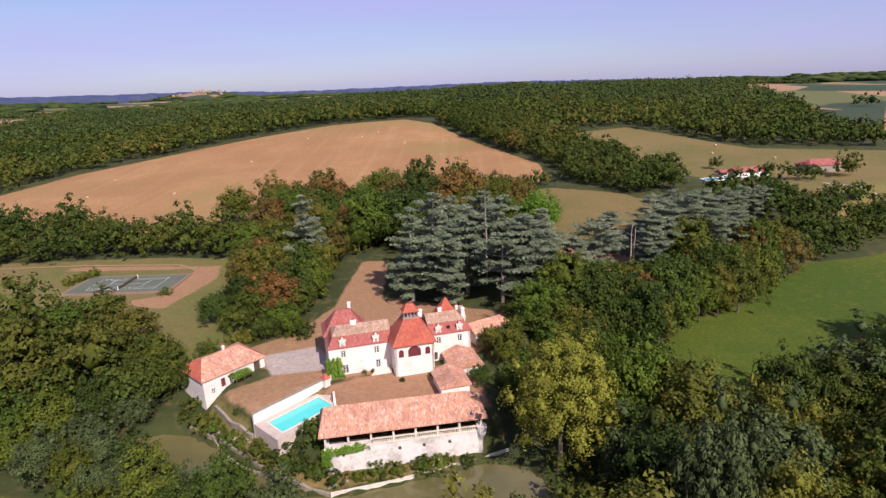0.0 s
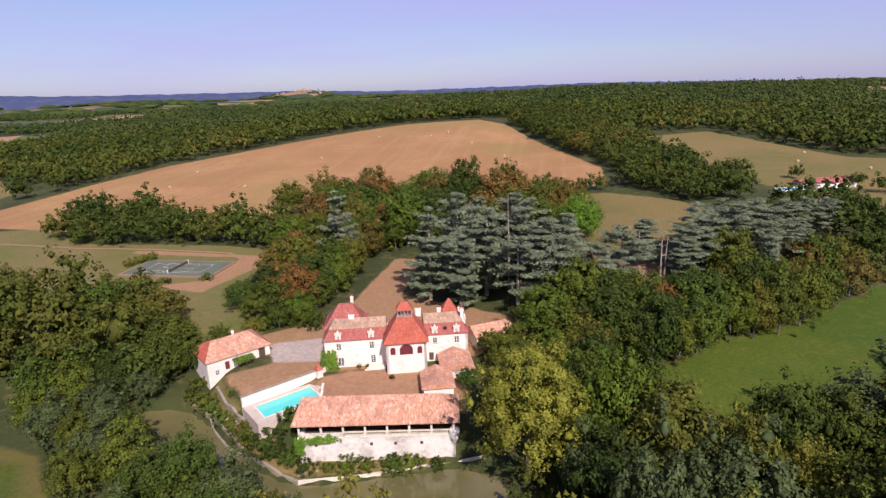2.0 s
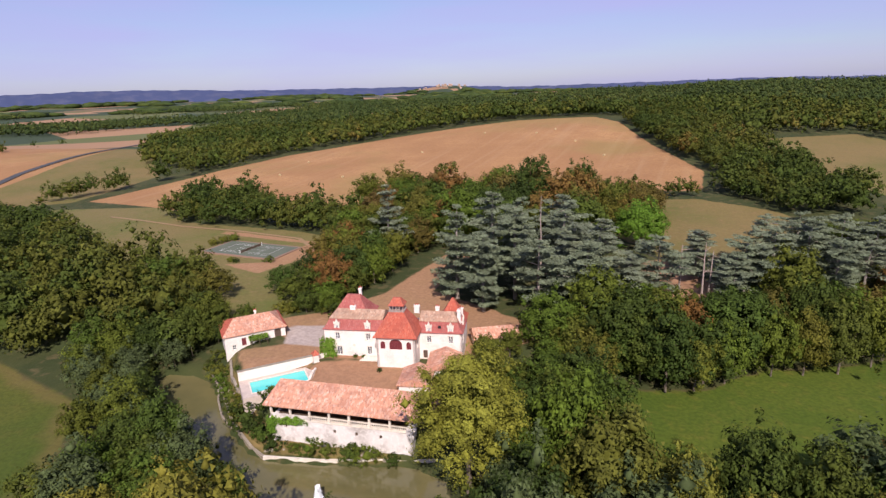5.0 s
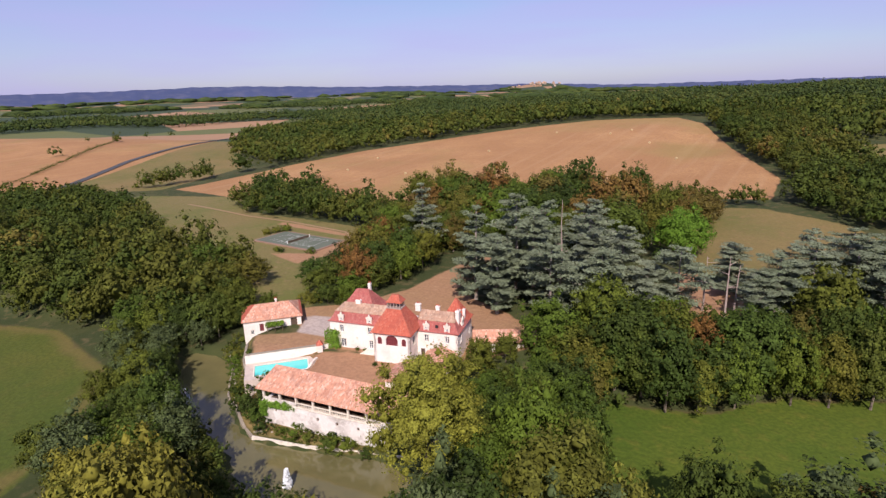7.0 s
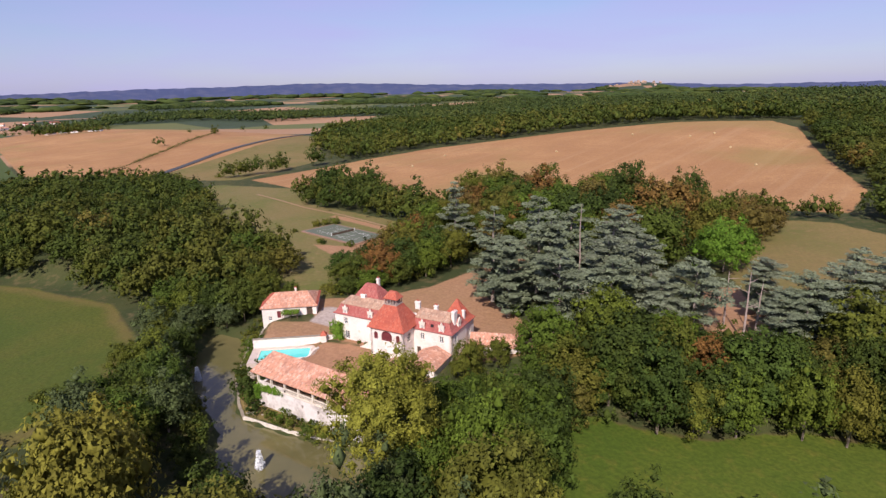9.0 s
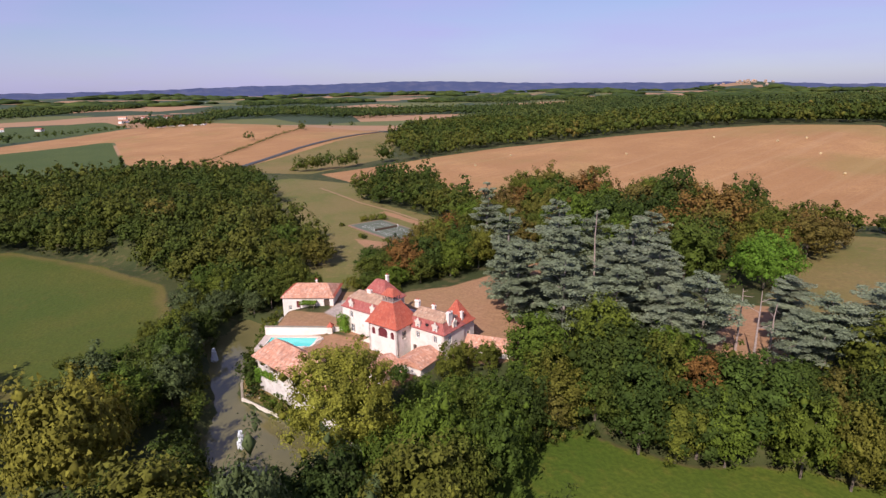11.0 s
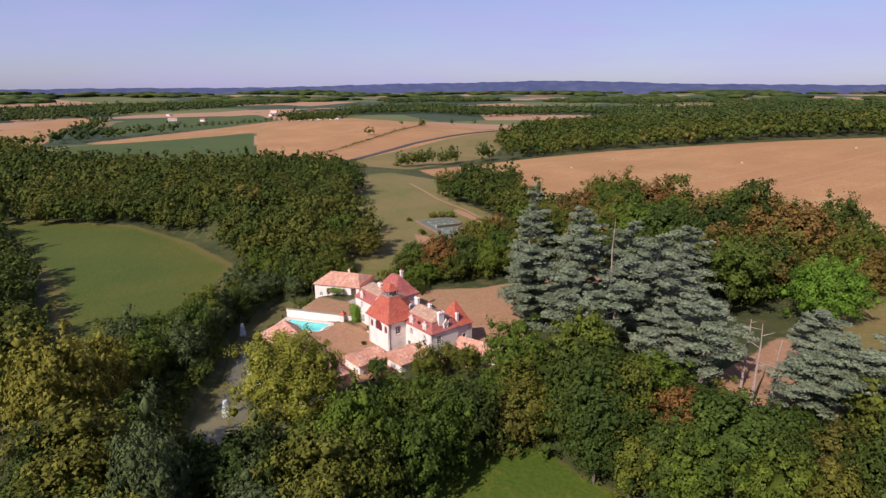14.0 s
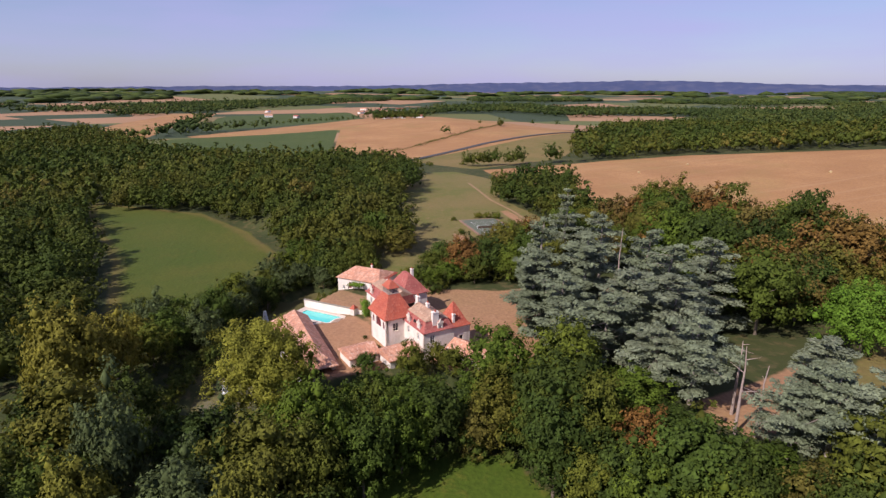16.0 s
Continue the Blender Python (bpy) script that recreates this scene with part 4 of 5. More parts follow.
low_wall("yard_wall", [(-31.5, 113.5), (-29.5, 117.0)], 0.5, 1.2, PLASTER, "low cream wall between terrace and courtyard", 1.0)
low_wall("yard_edge", [(-28.0, 110.5), (-25.5, 101.0)], 0.5, 0.35, STONE, "pale stone edging of the courtyard lawn", 1.0)

# ---- tennis court ----
court = thing("tennis_court", pose(-115.6, 186.6, 8.55, 0, 0, 0.5), "worn green tennis court with white lines and red edge", "tennis court")
part("slab", Solid().box(-18.6, 18.6, -9.4, 9.4, -2.0, 0.1), REDEDGE, court, "faded red court edge")
part("surface", Solid().box(-17.6, 17.6, -8.5, 8.5, 0.104, 0.112), COURT, court, "dull green court surface")
W2, L2 = 5.485, 11.885
lines = [(-L2, L2, -W2), (-L2, L2, W2), (-L2, L2, -4.115), (-L2, L2, 4.115), (-6.4, 6.4, 0)]
for a, b2, y in lines:
    part("line", Solid().box(a, b2, y - 0.045, y + 0.045, 0.116, 0.122), WHITE, court)
for x, h in ((-L2, W2), (L2, W2), (-6.4, 4.115), (6.4, 4.115)):
    part("line", Solid().box(x - 0.045, x + 0.045, -h, h, 0.126, 0.132), WHITE, court)
for y in (-6.4, 6.4):
    part("net_post", Solid().tube([(0.16, 0.11), (0.16, 1.4)], 8, Matrix.Translation((0, y, 0))), WHITE, court)
part("net", Solid().box(-0.02, 0.02, -6.3, 6.3, 0.15, 1.1), WOOD, court, "dark tennis net")


# ---- trees ----
rng = np.random.default_rng(7)


def leaf_mesh(name, centers, normals, sizes, material, tint=None, core=None):
    """Many small single leaf sprays, each a bent triangle, over a solid inner body."""
    n = len(centers)
    nor = normals / (np.linalg.norm(normals, axis=1)[:, None] + 1e-9)
    a = np.cross(nor, rng.normal(size=(n, 3)))
    a /= np.linalg.norm(a, axis=1)[:, None] + 1e-9
    b_ = np.cross(nor, a)
    s = sizes[:, None]
    corner = []
    for k in range(3):
        w = k * 2.0944 + rng.uniform(-0.35, 0.35, (n, 1))
        corner.append(centers + (a * np.cos(w) + b_ * np.sin(w)) * s * rng.uniform(0.75, 1.25, (n, 1)))
    v = np.stack(corner, 1).reshape(-1, 3)
    tri = np.arange(n * 3).reshape(-1, 3)
    vt = np.repeat(tint, 3) if tint is not None else None
    if core is not None:
        cv, cf, ct = core
        tri = np.concatenate([tri, cf + len(v)])
        v = np.concatenate([v, cv])
        if vt is not None:
            vt = np.concatenate([vt, ct])
    me = bpy.data.meshes.new(name)
    me.vertices.add(len(v))
    me.vertices.foreach_set("co", v.ravel().astype(np.float32))
    me.loops.add(tri.size)
    me.polygons.add(len(tri))
    me.loops.foreach_set("vertex_index", tri.ravel().astype(np.int32))
    me.polygons.foreach_set("loop_start", np.arange(0, tri.size, 3, dtype=np.int32))
    if vt is not None:
        me.attributes.new("tint", "FLOAT", "POINT").data.foreach_set("value", vt.astype(np.float32))
    me.update(calc_edges=True)
    me.materials.append(material)
    return me


def ball(level):
    bm = bmesh.new()
    bmesh.ops.create_icosphere(bm, subdivisions=level, radius=1.0)
    v = np.array([tuple(p.co) for p in bm.verts])
    f = np.array([[p.index for p in face.verts] for face in bm.faces])
    bm.free()
    return v, f


BALL1 = ball(1)
BOUGH = (np.array([(1, 0, 0), (0, 1, 0), (-1, 0, 0), (0, -1, 0), (0, 0, 1), (0, 0, -1)], float), np.array([(0, 1, 4), (1, 2, 4), (2, 3, 4), (3, 0, 4), (1, 0, 5), (2, 1, 5), (3, 2, 5), (0, 3, 5)]))


def crown_points(r, squash, clumps, leaves, size, z0, lump=1.0):
    """Leaf places of a crown built from boughs: centres, normals, sizes, and the solid inner boughs."""
    k = np.arange(clumps)
    zz = 1 - 1.6 * (k + 0.5) / clumps
    ang = k * 2.39996 + rng.uniform(0, 6)
    ring = np.sqrt(np.clip(1 - zz * zz, 0, 1))
    d = np.stack([ring * np.cos(ang), ring * np.sin(ang), zz], -1)
    d += rng.normal(scale=0.15, size=d.shape)
    lobes = rng.normal(size=(5, 3))
    lobes /= np.linalg.norm(lobes, axis=1)[:, None]
    grow = 0.62 + 0.22 * np.max(d @ lobes.T, 1) + rng.uniform(-0.16, 0.14, clumps)
    cc = d * grow[:, None] * r
    cc[:, 2] *= squash
    cr = r * rng.uniform(0.15, 0.33, clumps) * lump
    per = max(1, leaves // clumps)
    ld = rng.normal(size=(clumps, per, 3)) + d[:, None] * 0.9 + np.array([0, 0, 0.55])
    ld /= np.linalg.norm(ld, axis=2)[..., None]
    far = np.where(rng.random((clumps, per, 1)) < 0.1, rng.uniform(1.2, 1.6, (clumps, per, 1)), rng.uniform(0.62, 1.25, (clumps, per, 1)))
    pts = cc[:, None] + ld * cr[:, None, None] * far
    nor = 0.7 * ld + 0.45 * d[:, None] + rng.normal(scale=0.42, size=ld.shape)
    pts = pts.reshape(-1, 3) + [0, 0, z0]
    sz = size * rng.uniform(0.6, 1.35, len(pts))
    cv, cf = BOUGH
    inner = cc[:, None] + cv[None] * (cr * 0.52)[:, None, None] * rng.uniform(0.85, 1.15, (clumps, len(cv), 1))
    heart = cv * r * 0.5 * [1, 1, squash]
    verts = np.concatenate([inner.reshape(-1, 3), heart]) + [0, 0, z0]
    faces = (cf[None] + (np.arange(clumps + 1) * len(cv))[:, None, None]).reshape(-1, 3)
    return pts, nor.reshape(-1, 3), sz, (verts, faces)


def trunk_solid(height, r, limbs, reach, lean=0.0, seed=0):
    rn = random.Random(seed)
    s = Solid()

    def stick(a, b, ra, rb, n=6):
        a, b = Vector(a), Vector(b)
        q = (b - a).to_track_quat("Z", "Y").to_matrix().to_4x4()
        s.tube([(ra, 0), (rb, (b - a).length)], n, Matrix.Translation(a) @ q)

    pts = [Vector((rn.uniform(-1, 1) * lean * k, rn.uniform(-1, 1) * lean * k, height * k / 4)) for k in range(5)]
    pts[0] = Vector((0, 0, -1.0))
    for k in range(4):
        stick(pts[k], pts[k + 1], r * (1.15 - 0.24 * k), r * (0.91 - 0.24 * k), 7)
    for k in range(limbs):
        t = rn.uniform(0.4, 0.95)
        at = pts[0].lerp(pts[4], t)
        ang = rn.uniform(0, 6.28)
        out = reach * rn.uniform(0.5, 1.0)
        mid = at + Vector((math.cos(ang) * out * 0.6, math.sin(ang) * out * 0.6, out * rn.uniform(0.2, 0.5)))
        tip = mid + Vector((math.cos(ang + 0.4) * out * 0.5, math.sin(ang + 0.4) * out * 0.5, out * rn.uniform(0.1, 0.5)))
        stick(at, mid, r * 0.32, r * 0.2, 5)
        stick(mid, tip, r * 0.2, r * 0.06, 4)
    return s


def broad_tree(name, r, height, material, leaves, size, label, category="tree", squash=0.95, seed=0, clumps=44, lump=1.0):
    ob = thing(name, Matrix(), label, category)
    z0 = height - r * squash * 0.98
    pts, nor, sz, core = crown_points(r, squash, clumps, leaves, size, z0, lump)
    part("trunk", trunk_solid(z0 + r * 0.2, 0.035 * height * 0.55, 5, r * 0.8, 0.15, seed), BARK, ob)
    part("crown", leaf_mesh("crown", pts, nor, sz, material, None, (core[0], core[1], None)), material, ob)
    return ob


def cedar(name, height, reach, label, seed, tiers=10, leaves=9000, bare=0.2, flat=0.5):
    """A cedar: a straight trunk, and along its level arms flat plates of needles with gaps between the tiers."""
    rn = np.random.default_rng(seed)
    ob = thing(name, Matrix(), label, "cedar tree")
    s = trunk_solid(height * 0.97, 0.5, 0, 0, 0.1, seed)
    plates = []
    for t in range(tiers):
        f = (t + rn.uniform(-0.3, 0.3)) / (tiers - 1)
        f = min(max(f, 0.0), 1.0)
        h = height * (bare + (0.985 - bare) * f)
        cone = (1.0 - f) ** 0.75 * 0.86 + 0.14
        dome = (1.0 - f ** 4) ** 0.5 * 0.7 + 0.3
        out = reach * (cone * (1 - flat) + dome * flat) * (0.7 + 0.3 * min(1.0, f * 3 + 0.3)) * rn.uniform(0.8, 1.15)
        arms = int(rn.integers(4, 7)) if f < 0.9 else 3
        for a in range(arms):
            ang = 6.283 * (a + rn.uniform(-0.32, 0.32)) / arms + t * 1.3
            ln = out * rn.uniform(0.4, 1.2)
            if rn.random() < 0.16:
                continue
            rise = rn.uniform(-0.14, 0.24) * ln
            foot = Vector((0, 0, h - 0.8))
            tip = Vector((math.cos(ang) * ln, math.sin(ang) * ln, h + rise))
            q = (tip - foot).to_track_quat("Z", "Y").to_matrix().to_4x4()
            s.tube([(0.15, 0), (0.04, (tip - foot).length * 0.95)], 4, Matrix.Translation(foot) @ q)
            for u in np.arange(0.35, 1.01, max(0.14, 1.25 / max(ln, 1.3))):
                side = rn.normal(scale=0.14) * ln
                at = foot.lerp(tip, float(u))
                plates.append((at.x - math.sin(ang) * side, at.y + math.cos(ang) * side, at.z + rn.uniform(0.1, 0.6), rn.uniform(1.0, 1.9) * (0.8 + 0.05 * ln), ang))
    per = max(6, leaves // len(plates))
    P, N = [], []
    for x, y, z, pr, ang in plates:
        u = rn.uniform(0, 1, per) ** 0.5 * pr
        w = rn.uniform(0, 6.283, per)
        sag = -0.16 * (u / pr) ** 2 * pr
        P.append(np.column_stack([x + u * np.cos(w), y + u * np.sin(w), z + sag + rn.normal(scale=0.2, size=per)]))
        N.append(np.column_stack([np.cos(w) * 0.25 + rn.normal(scale=0.3, size=per), np.sin(w) * 0.25 + rn.normal(scale=0.3, size=per), np.ones(per)]))
    P, N = np.concatenate(P), np.concatenate(N)
    part("trunk", s, PALEBARK, ob)
    part("crown", leaf_mesh("crown", P, N, rn.uniform(0.2, 0.44, len(P)), LEAF_CEDAR), LEAF_CEDAR, ob)
    return ob


def stand(proto, x, y, scale=1.0, turn=None, sink=0.3, stretch=1.0):
    z = float(ground_height(x, y)) - sink
    m = pose(x, y, z, 0, 0, rng.uniform(0, 360) if turn is None else turn) @ Matrix.Diagonal((scale, scale, scale * stretch, 1))
    c = copy_thing(proto, Matrix())
    c.matrix_basis = m
    return c


taken = []


def tree_at(proto, size, x, y, top, r):
    """A tree whose crown has the radius r and whose tip is at the height top; size: the proto's own (radius, height)."""
    z = float(ground_height(x, y))
    k = r / size[0]
    stand(proto, x, y, k, stretch=max(0.6, (top - z + 0.3) / size[1] / k))
    taken.append((x, y, r * 0.95))


def retire(proto):
    for o in (*proto.children_recursive, proto):
        bpy.data.objects.remove(o)


# woods, as outlines on the plan
WEST_WOOD = [(-235, -8), (-211, 54), (-164, 79), (-120, 94), (-86, 108), (-76, 108), (-67, 117), (-66, 126), (-74, 131), (-86, 141), (-140, 147), (-185, 158), (-240, 180), (-300, 198), (-330, 180), (-320, 100), (-290, 0)]
COURT_ROW = [(-208, 222), (-190, 212), (-170, 212), (-130, 214), (-104, 212), (-84, 212), (-80, 240), (-130, 240), (-190, 268), (-212, 262)]
MID_WOOD = [(-84, 216), (-79, 188), (-73, 166), (-64, 148), (-56, 138), (-50, 142), (-42, 152), (-39, 170), (-45, 200), (-30, 222), (-30, 262), (-84, 250)]
BACK_WOOD = [(-86, 238), (-34, 215), (-8, 206), (18, 206), (24, 214), (22, 228), (18, 246), (6, 276), (-40, 285), (-90, 262)]
HEDGE_EAST = [(-20, 585), (22, 450), (56, 360), (58, 305), (90, 276), (114, 284), (120, 311), (108, 344), (92, 402), (76, 463), (72, 520), (0, 615)]
EAST_WOOD = [(9, 101), (18, 104), (26, 96), (36, 100), (36, 122), (40, 134), (48, 138), (57, 144), (66, 153), (80, 160), (94, 169), (124, 197), (126, 206), (118, 224), (98, 232), (84, 222), (66, 208), (62, 186), (58, 169), (40, 163), (22, 158), (12, 152), (10, 142), (17, 138), (12, 126)]
FAR_EAST_WOOD = [(124, 198), (164, 223), (230, 256), (250, 285), (170, 258), (150, 250), (136, 262), (112, 250), (118, 226)]
SOUTH_WOOD = [(-16, 62), (0, 62), (14, 72), (24, 84), (28, 93), (42, 94), (58, 99), (68, 105), (86, 117), (106, 130), (135, 146), (160, 152), (160, 104), (90, 60), (40, 46), (-20, 46)]
RIVER_ROW = [(-112, 98), (-86, 108), (-77, 105), (-70, 94), (-67, 84), (-56, 82), (-42, 79), (-26, 75), (-16, 68), (-18, 50), (-44, 54), (-54, 68), (-78, 85)]
SW_WOOD = [(-235, -16), (-123, 24), (-60, 38), (-46, 44), (-22, 44), (-10, 20), (-40, -40), (-150, -70), (-240, -40)]
FAR_WEST = [(-235, -14), (-290, 10), (-315, 100), (-335, 195), (-395, 190), (-425, 150), (-428, 78), (-523, -30), (-640, -70), (-800, -170), (-600, -300), (-260, -200)]
FAR_NORTH = [(-312, 345), (-302, 366), (-284, 428), (-196, 526), (-122, 596), (-40, 626), (0, 618), (72, 522), (80, 470), (152, 517), (208, 405), (300, 395), (330, 520), (420, 700), (520, 900), (660, 1250), (820, 2300), (-1500, 2300), (-950, 1150), (-620, 560), (-430, 390)]
FIELD_ROW = [(-352, 238), (-315, 335), (-304, 345), (-312, 318), (-335, 238)]
BACK_ROW = [(55, 306), (10, 320), (-60, 296), (-60, 286), (10, 304), (52, 298)]


def scatter(outline, step, jitter=0.42, inset=1.0):
    xs, ys = [p[0] for p in outline], [p[1] for p in outline]
    px, py = np.meshgrid(np.arange(min(xs), max(xs), step), np.arange(min(ys), max(ys), step * 0.87))
    px = px + (np.arange(px.shape[0]) % 2)[:, None] * step / 2
    px, py = px.ravel(), py.ravel()
    px, py = px + rng.uniform(-jitter, jitter, len(px)) * step, py + rng.uniform(-jitter, jitter, len(py)) * step
    ok = inside(px, py, outline) > inset
    return px[ok], py[ok]


NAMES = ("oak_tree", "ash_tree")
SIZES = [(5.4, 12.4, 1.05), (4.8, 12.0, 1.15), (6.0, 12.8, 0.95), (4.4, 13.0, 1.4), (5.6, 11.6, 0.9), (4.7, 14.0, 1.45), (5.2, 12.6, 1.2)]
OAKS = [broad_tree(NAMES[k % 2], r, h, LEAF, 4000 if k % 3 else 4600, 0.27 if k % 3 else 0.24, "dense green broadleaf tree at the edge of a wood", seed=k, squash=q, clumps=(70, 85, 95, 60, 80, 75, 90)[k], lump=(1.05, 0.95, 0.9, 1.1, 1.0, 1.0, 0.9)[k])
        for k, (r, h, q) in enumerate(SIZES)]
WSIZES = [(4.8, 11.4, 1.1), (5.4, 12.2, 1.0), (4.3, 11.6, 1.3)]
WARM = [broad_tree("turning_tree", r, h, LEAF_WARM, 3900, 0.25, "broadleaf tree turning yellow and rust-brown", seed=k + 20, squash=q, clumps=80)
        for k, (r, h, q) in enumerate(WSIZES)]
GREY = broad_tree("willow_tree", 5.0, 13.0, LEAF_GREY, 4200, 0.24, "grey-green willow with a soft rounded crown", seed=71, squash=1.25, clumps=85)
GOLD = broad_tree("golden_tree", 5.4, 12.6, LEAF_GOLD, 4600, 0.24, "large yellow-green tree in early autumn colour", seed=72, squash=1.1, clumps=95, lump=0.9)
BUSHES = [broad_tree("bush", r, h, LEAF, 900, 0.13, "rounded green bush on the ground", "bush", seed=k + 40, squash=0.85, clumps=22)
          for k, (r, h) in enumerate([(1.5, 2.2), (1.9, 2.6)])]


def plant(outline, step, warm, lo, hi, inset=1.5, gold=0.0, grey=0.0):
    """Trees over an outline, their tips lo to hi metres over the ground, clear of those that already stand."""
    for x, y in zip(*scatter(outline, step, inset=inset)):
        x, y = float(x), float(y)
        if any(math.hypot(x - a, y - b2) < d for a, b2, d in taken):
            continue
        tall = rng.uniform(lo, hi)
        pick = rng.random()
        if pick < warm and not (x < 30 and 100 < y < 135):
            k = int(rng.integers(len(WARM)))
            proto, size = WARM[k], WSIZES[k]
        elif pick < warm + gold:
            proto, size = GOLD, (5.4, 12.6)
        elif pick < warm + gold + grey:
            proto, size = GREY, (5.0, 13.0)
        else:
            k = int(rng.integers(len(OAKS)))
            proto, size = OAKS[k], SIZES[k]
        low = 0.68 if x < 24 and 99 < y < 135 else 1.0
        k = tall * low / size[1]
        stand(proto, x, y, k * rng.uniform(0.9, 1.15))


PLANE_AT, BRIGHT_AT = (18.0, 91.5), (33, 223)
CEDAR_LABEL = "tall blue-grey cedar with level tiers of foliage"
CSIZES = [(7.5, 28), (8.5, 26), (9.5, 23), (7.0, 27)]
CEDARS = [cedar("cedar_tree", 28, 7.5, CEDAR_LABEL, 3, 13, 14000, 0.12, 0.4), cedar("cedar_tree", 26, 8.5, CEDAR_LABEL, 5, 11, 14000, 0.14, 0.75),
          cedar("cedar_tree", 23, 9.5, CEDAR_LABEL, 8, 8, 12000, 0.3, 0.95), cedar("cedar_tree", 27, 7.0, CEDAR_LABEL, 11, 12, 13000, 0.14, 0.6)]
# the great cedars behind the house, then the grove to the east
for k, x, y, top, r in ((0, -14.0, 164.0, 37.5, 8.5), (1, -7.5, 178.0, 39.0, 9.5), (3, 3.0, 168.0, 36.5, 8.5), (1, 9.0, 200.0, 35.0, 9.5), (1, 14.0, 184.0, 36.0, 9.5), (2, 13.0, 157.0, 30.5, 9.5), (1, -3.0, 190.0, 35.0, 9.0),
                        (2, 25.0, 161.0, 29.5, 9.0), (1, 26.0, 177.0, 33.0, 9.0), (2, 36.0, 166.0, 26.0, 7.5), (2, 42.5, 169.5, 30.8, 8.0), (3, -3.0, 157.0, 31.0, 8.0), (3, 20.0, 169.0, 33.0, 8.5), (0, -52.5, 191.0, 37.5, 7.5)):
    tree_at(CEDARS[k], CSIZES[k], x, y, top, r)
for k, x, y, top, r in ((2, 64.0, 178.0, 29.5, 8.0), (2, 71.0, 184.0, 31.5, 8.5), (1, 80.0, 192.0, 33.0, 8.5), (2, 89.0, 200.0, 32.5, 8.5), (1, 70.0, 199.0, 31.5, 8.5), (2, 99.0, 209.0, 31.0, 8.5),
                        (2, 109.0, 217.0, 30.0, 8.0), (2, 79.0, 207.0, 31.5, 8.0), (2, 86.0, 186.0, 28.5, 7.5), (2, 118.0, 222.0, 29.0, 7.5), (2, 95.0, 196.0, 27.0, 7.5), (2, 61.5, 173.0, 26.5, 6.0), (3, 52.0, 189.0, 28.5, 6.5)):
    tree_at(CEDARS[k], CSIZES[k], x, y, top, r)

plane = broad_tree("plane_tree", 8.7, 27.3, LEAF_PLANE, 30000, 0.21, "large yellow-green plane tree beside the barn", seed=61, squash=1.3, clumps=220, lump=0.72)
stand(plane, *PLANE_AT, 1.0, 40)
bright = broad_tree("lime_tree", 8.6, 16.5, LEAF_BRIGHT, 11000, 0.25, "bright fresh-green tree alone in dry grass", seed=62, squash=0.95, clumps=130, lump=0.85)
stand(bright, *BRIGHT_AT, 1.0, 10)
taken += [(*PLANE_AT, 10.5), (*BRIGHT_AT, 14)]

# single trees that stand out: round the river and the south wood
for k, x, y, top, r in ((2, 34.5, 99.0, 22.5, 6.6), (0, 29.0, 110.0, 18.5, 5.5), (6, 25.0, 108.0, 16.8, 4.8), (1, 31.5, 122.0, 17.5, 5.5), (5, 47.5, 139.0, 21.5, 5.8), (5, 46.0, 147.0, 22.5, 5.2), (2, 30.0, 150.0, 25.5, 6.4), (6, 41.0, 158.0, 20.5, 6.0),
                        (4, 28.5, 92.0, 15.5, 5.0), (1, 39.5, 107.0, 19.0, 5.6), (6, 34.0, 115.0, 17.5, 5.2), (0, 42.0, 99.0, 20.0, 5.6), (0, 67.0, 160.0, 20.0, 6.0), (2, 78.0, 167.0, 22.0, 6.5), (0, -39.0, 76.5, 16.5, 5.2), (3, -61.0, 89.0, 12.0, 4.2), (6, -23.0, 62.0, 13.5, 5.5)):
    tree_at(OAKS[k], SIZES[k], x, y, top, r)
for k, x, y, top, r in ((1, -34.0, 69.0, 13.5, 5.0), (4, -87.0, 124.0, 19.5, 6.5), (1, -100.0, 131.0, 22.0, 6.5), (4, -72.0, 122.0, 17.0, 5.0), (2, 62.0, 97.0, 20.5, 6.0), (0, 72.0, 98.0, 19.0, 6.0), (0, -50.0, 176.0, 24.0, 7.0),
                        (2, -52.0, 163.0, 21.5, 7.0), (4, -58.0, 152.0, 18.0, 5.5), (5, -15.0, 254.0, 38.5, 8.0), (2, 1.0, 277.0, 34.5, 8.0), (0, -103.0, 262.0, 28.5, 8.5), (2, 20.0, 256.0, 30.0, 7.0)):
    tree_at(OAKS[k], SIZES[k], x, y, top, r)
for k, x, y, top, r in ((0, -87.0, 139.0, 17.5, 6.0), (1, -68.0, 172.0, 22.0, 5.5), (2, -72.0, 184.0, 21.0, 4.6), (1, -64.0, 182.0, 23.5, 6.0), (1, 30.0, 262.0, 28.0, 8.0), (2, 33.0, 130.0, 12.0, 3.6)):
    tree_at(WARM[k], WSIZES[k], x, y, top, r)
for x, y, top, r in ((35.5, 68.5, 26.5, 5.2), (28.0, 84.0, 17.0, 4.5), (45.0, 80.0, 19.0, 5.0), (-46.0, 79.0, 10.5, 4.2)):
    tree_at(GREY, (5.0, 13.0), x, y, top, r)
for x, y, top, r in ((-2.0, 51.0, 29.0, 8.5), (-12.0, 57.0, 22.0, 6.0), (44.0, 66.0, 22.0, 6.0), (52.0, 88.0, 21.0, 5.5), (78.0, 92.0, 17.5, 5.0), (61.0, 88.0, 17.0, 4.6)):
    tree_at(GOLD, (5.4, 12.6), x, y, top, r)

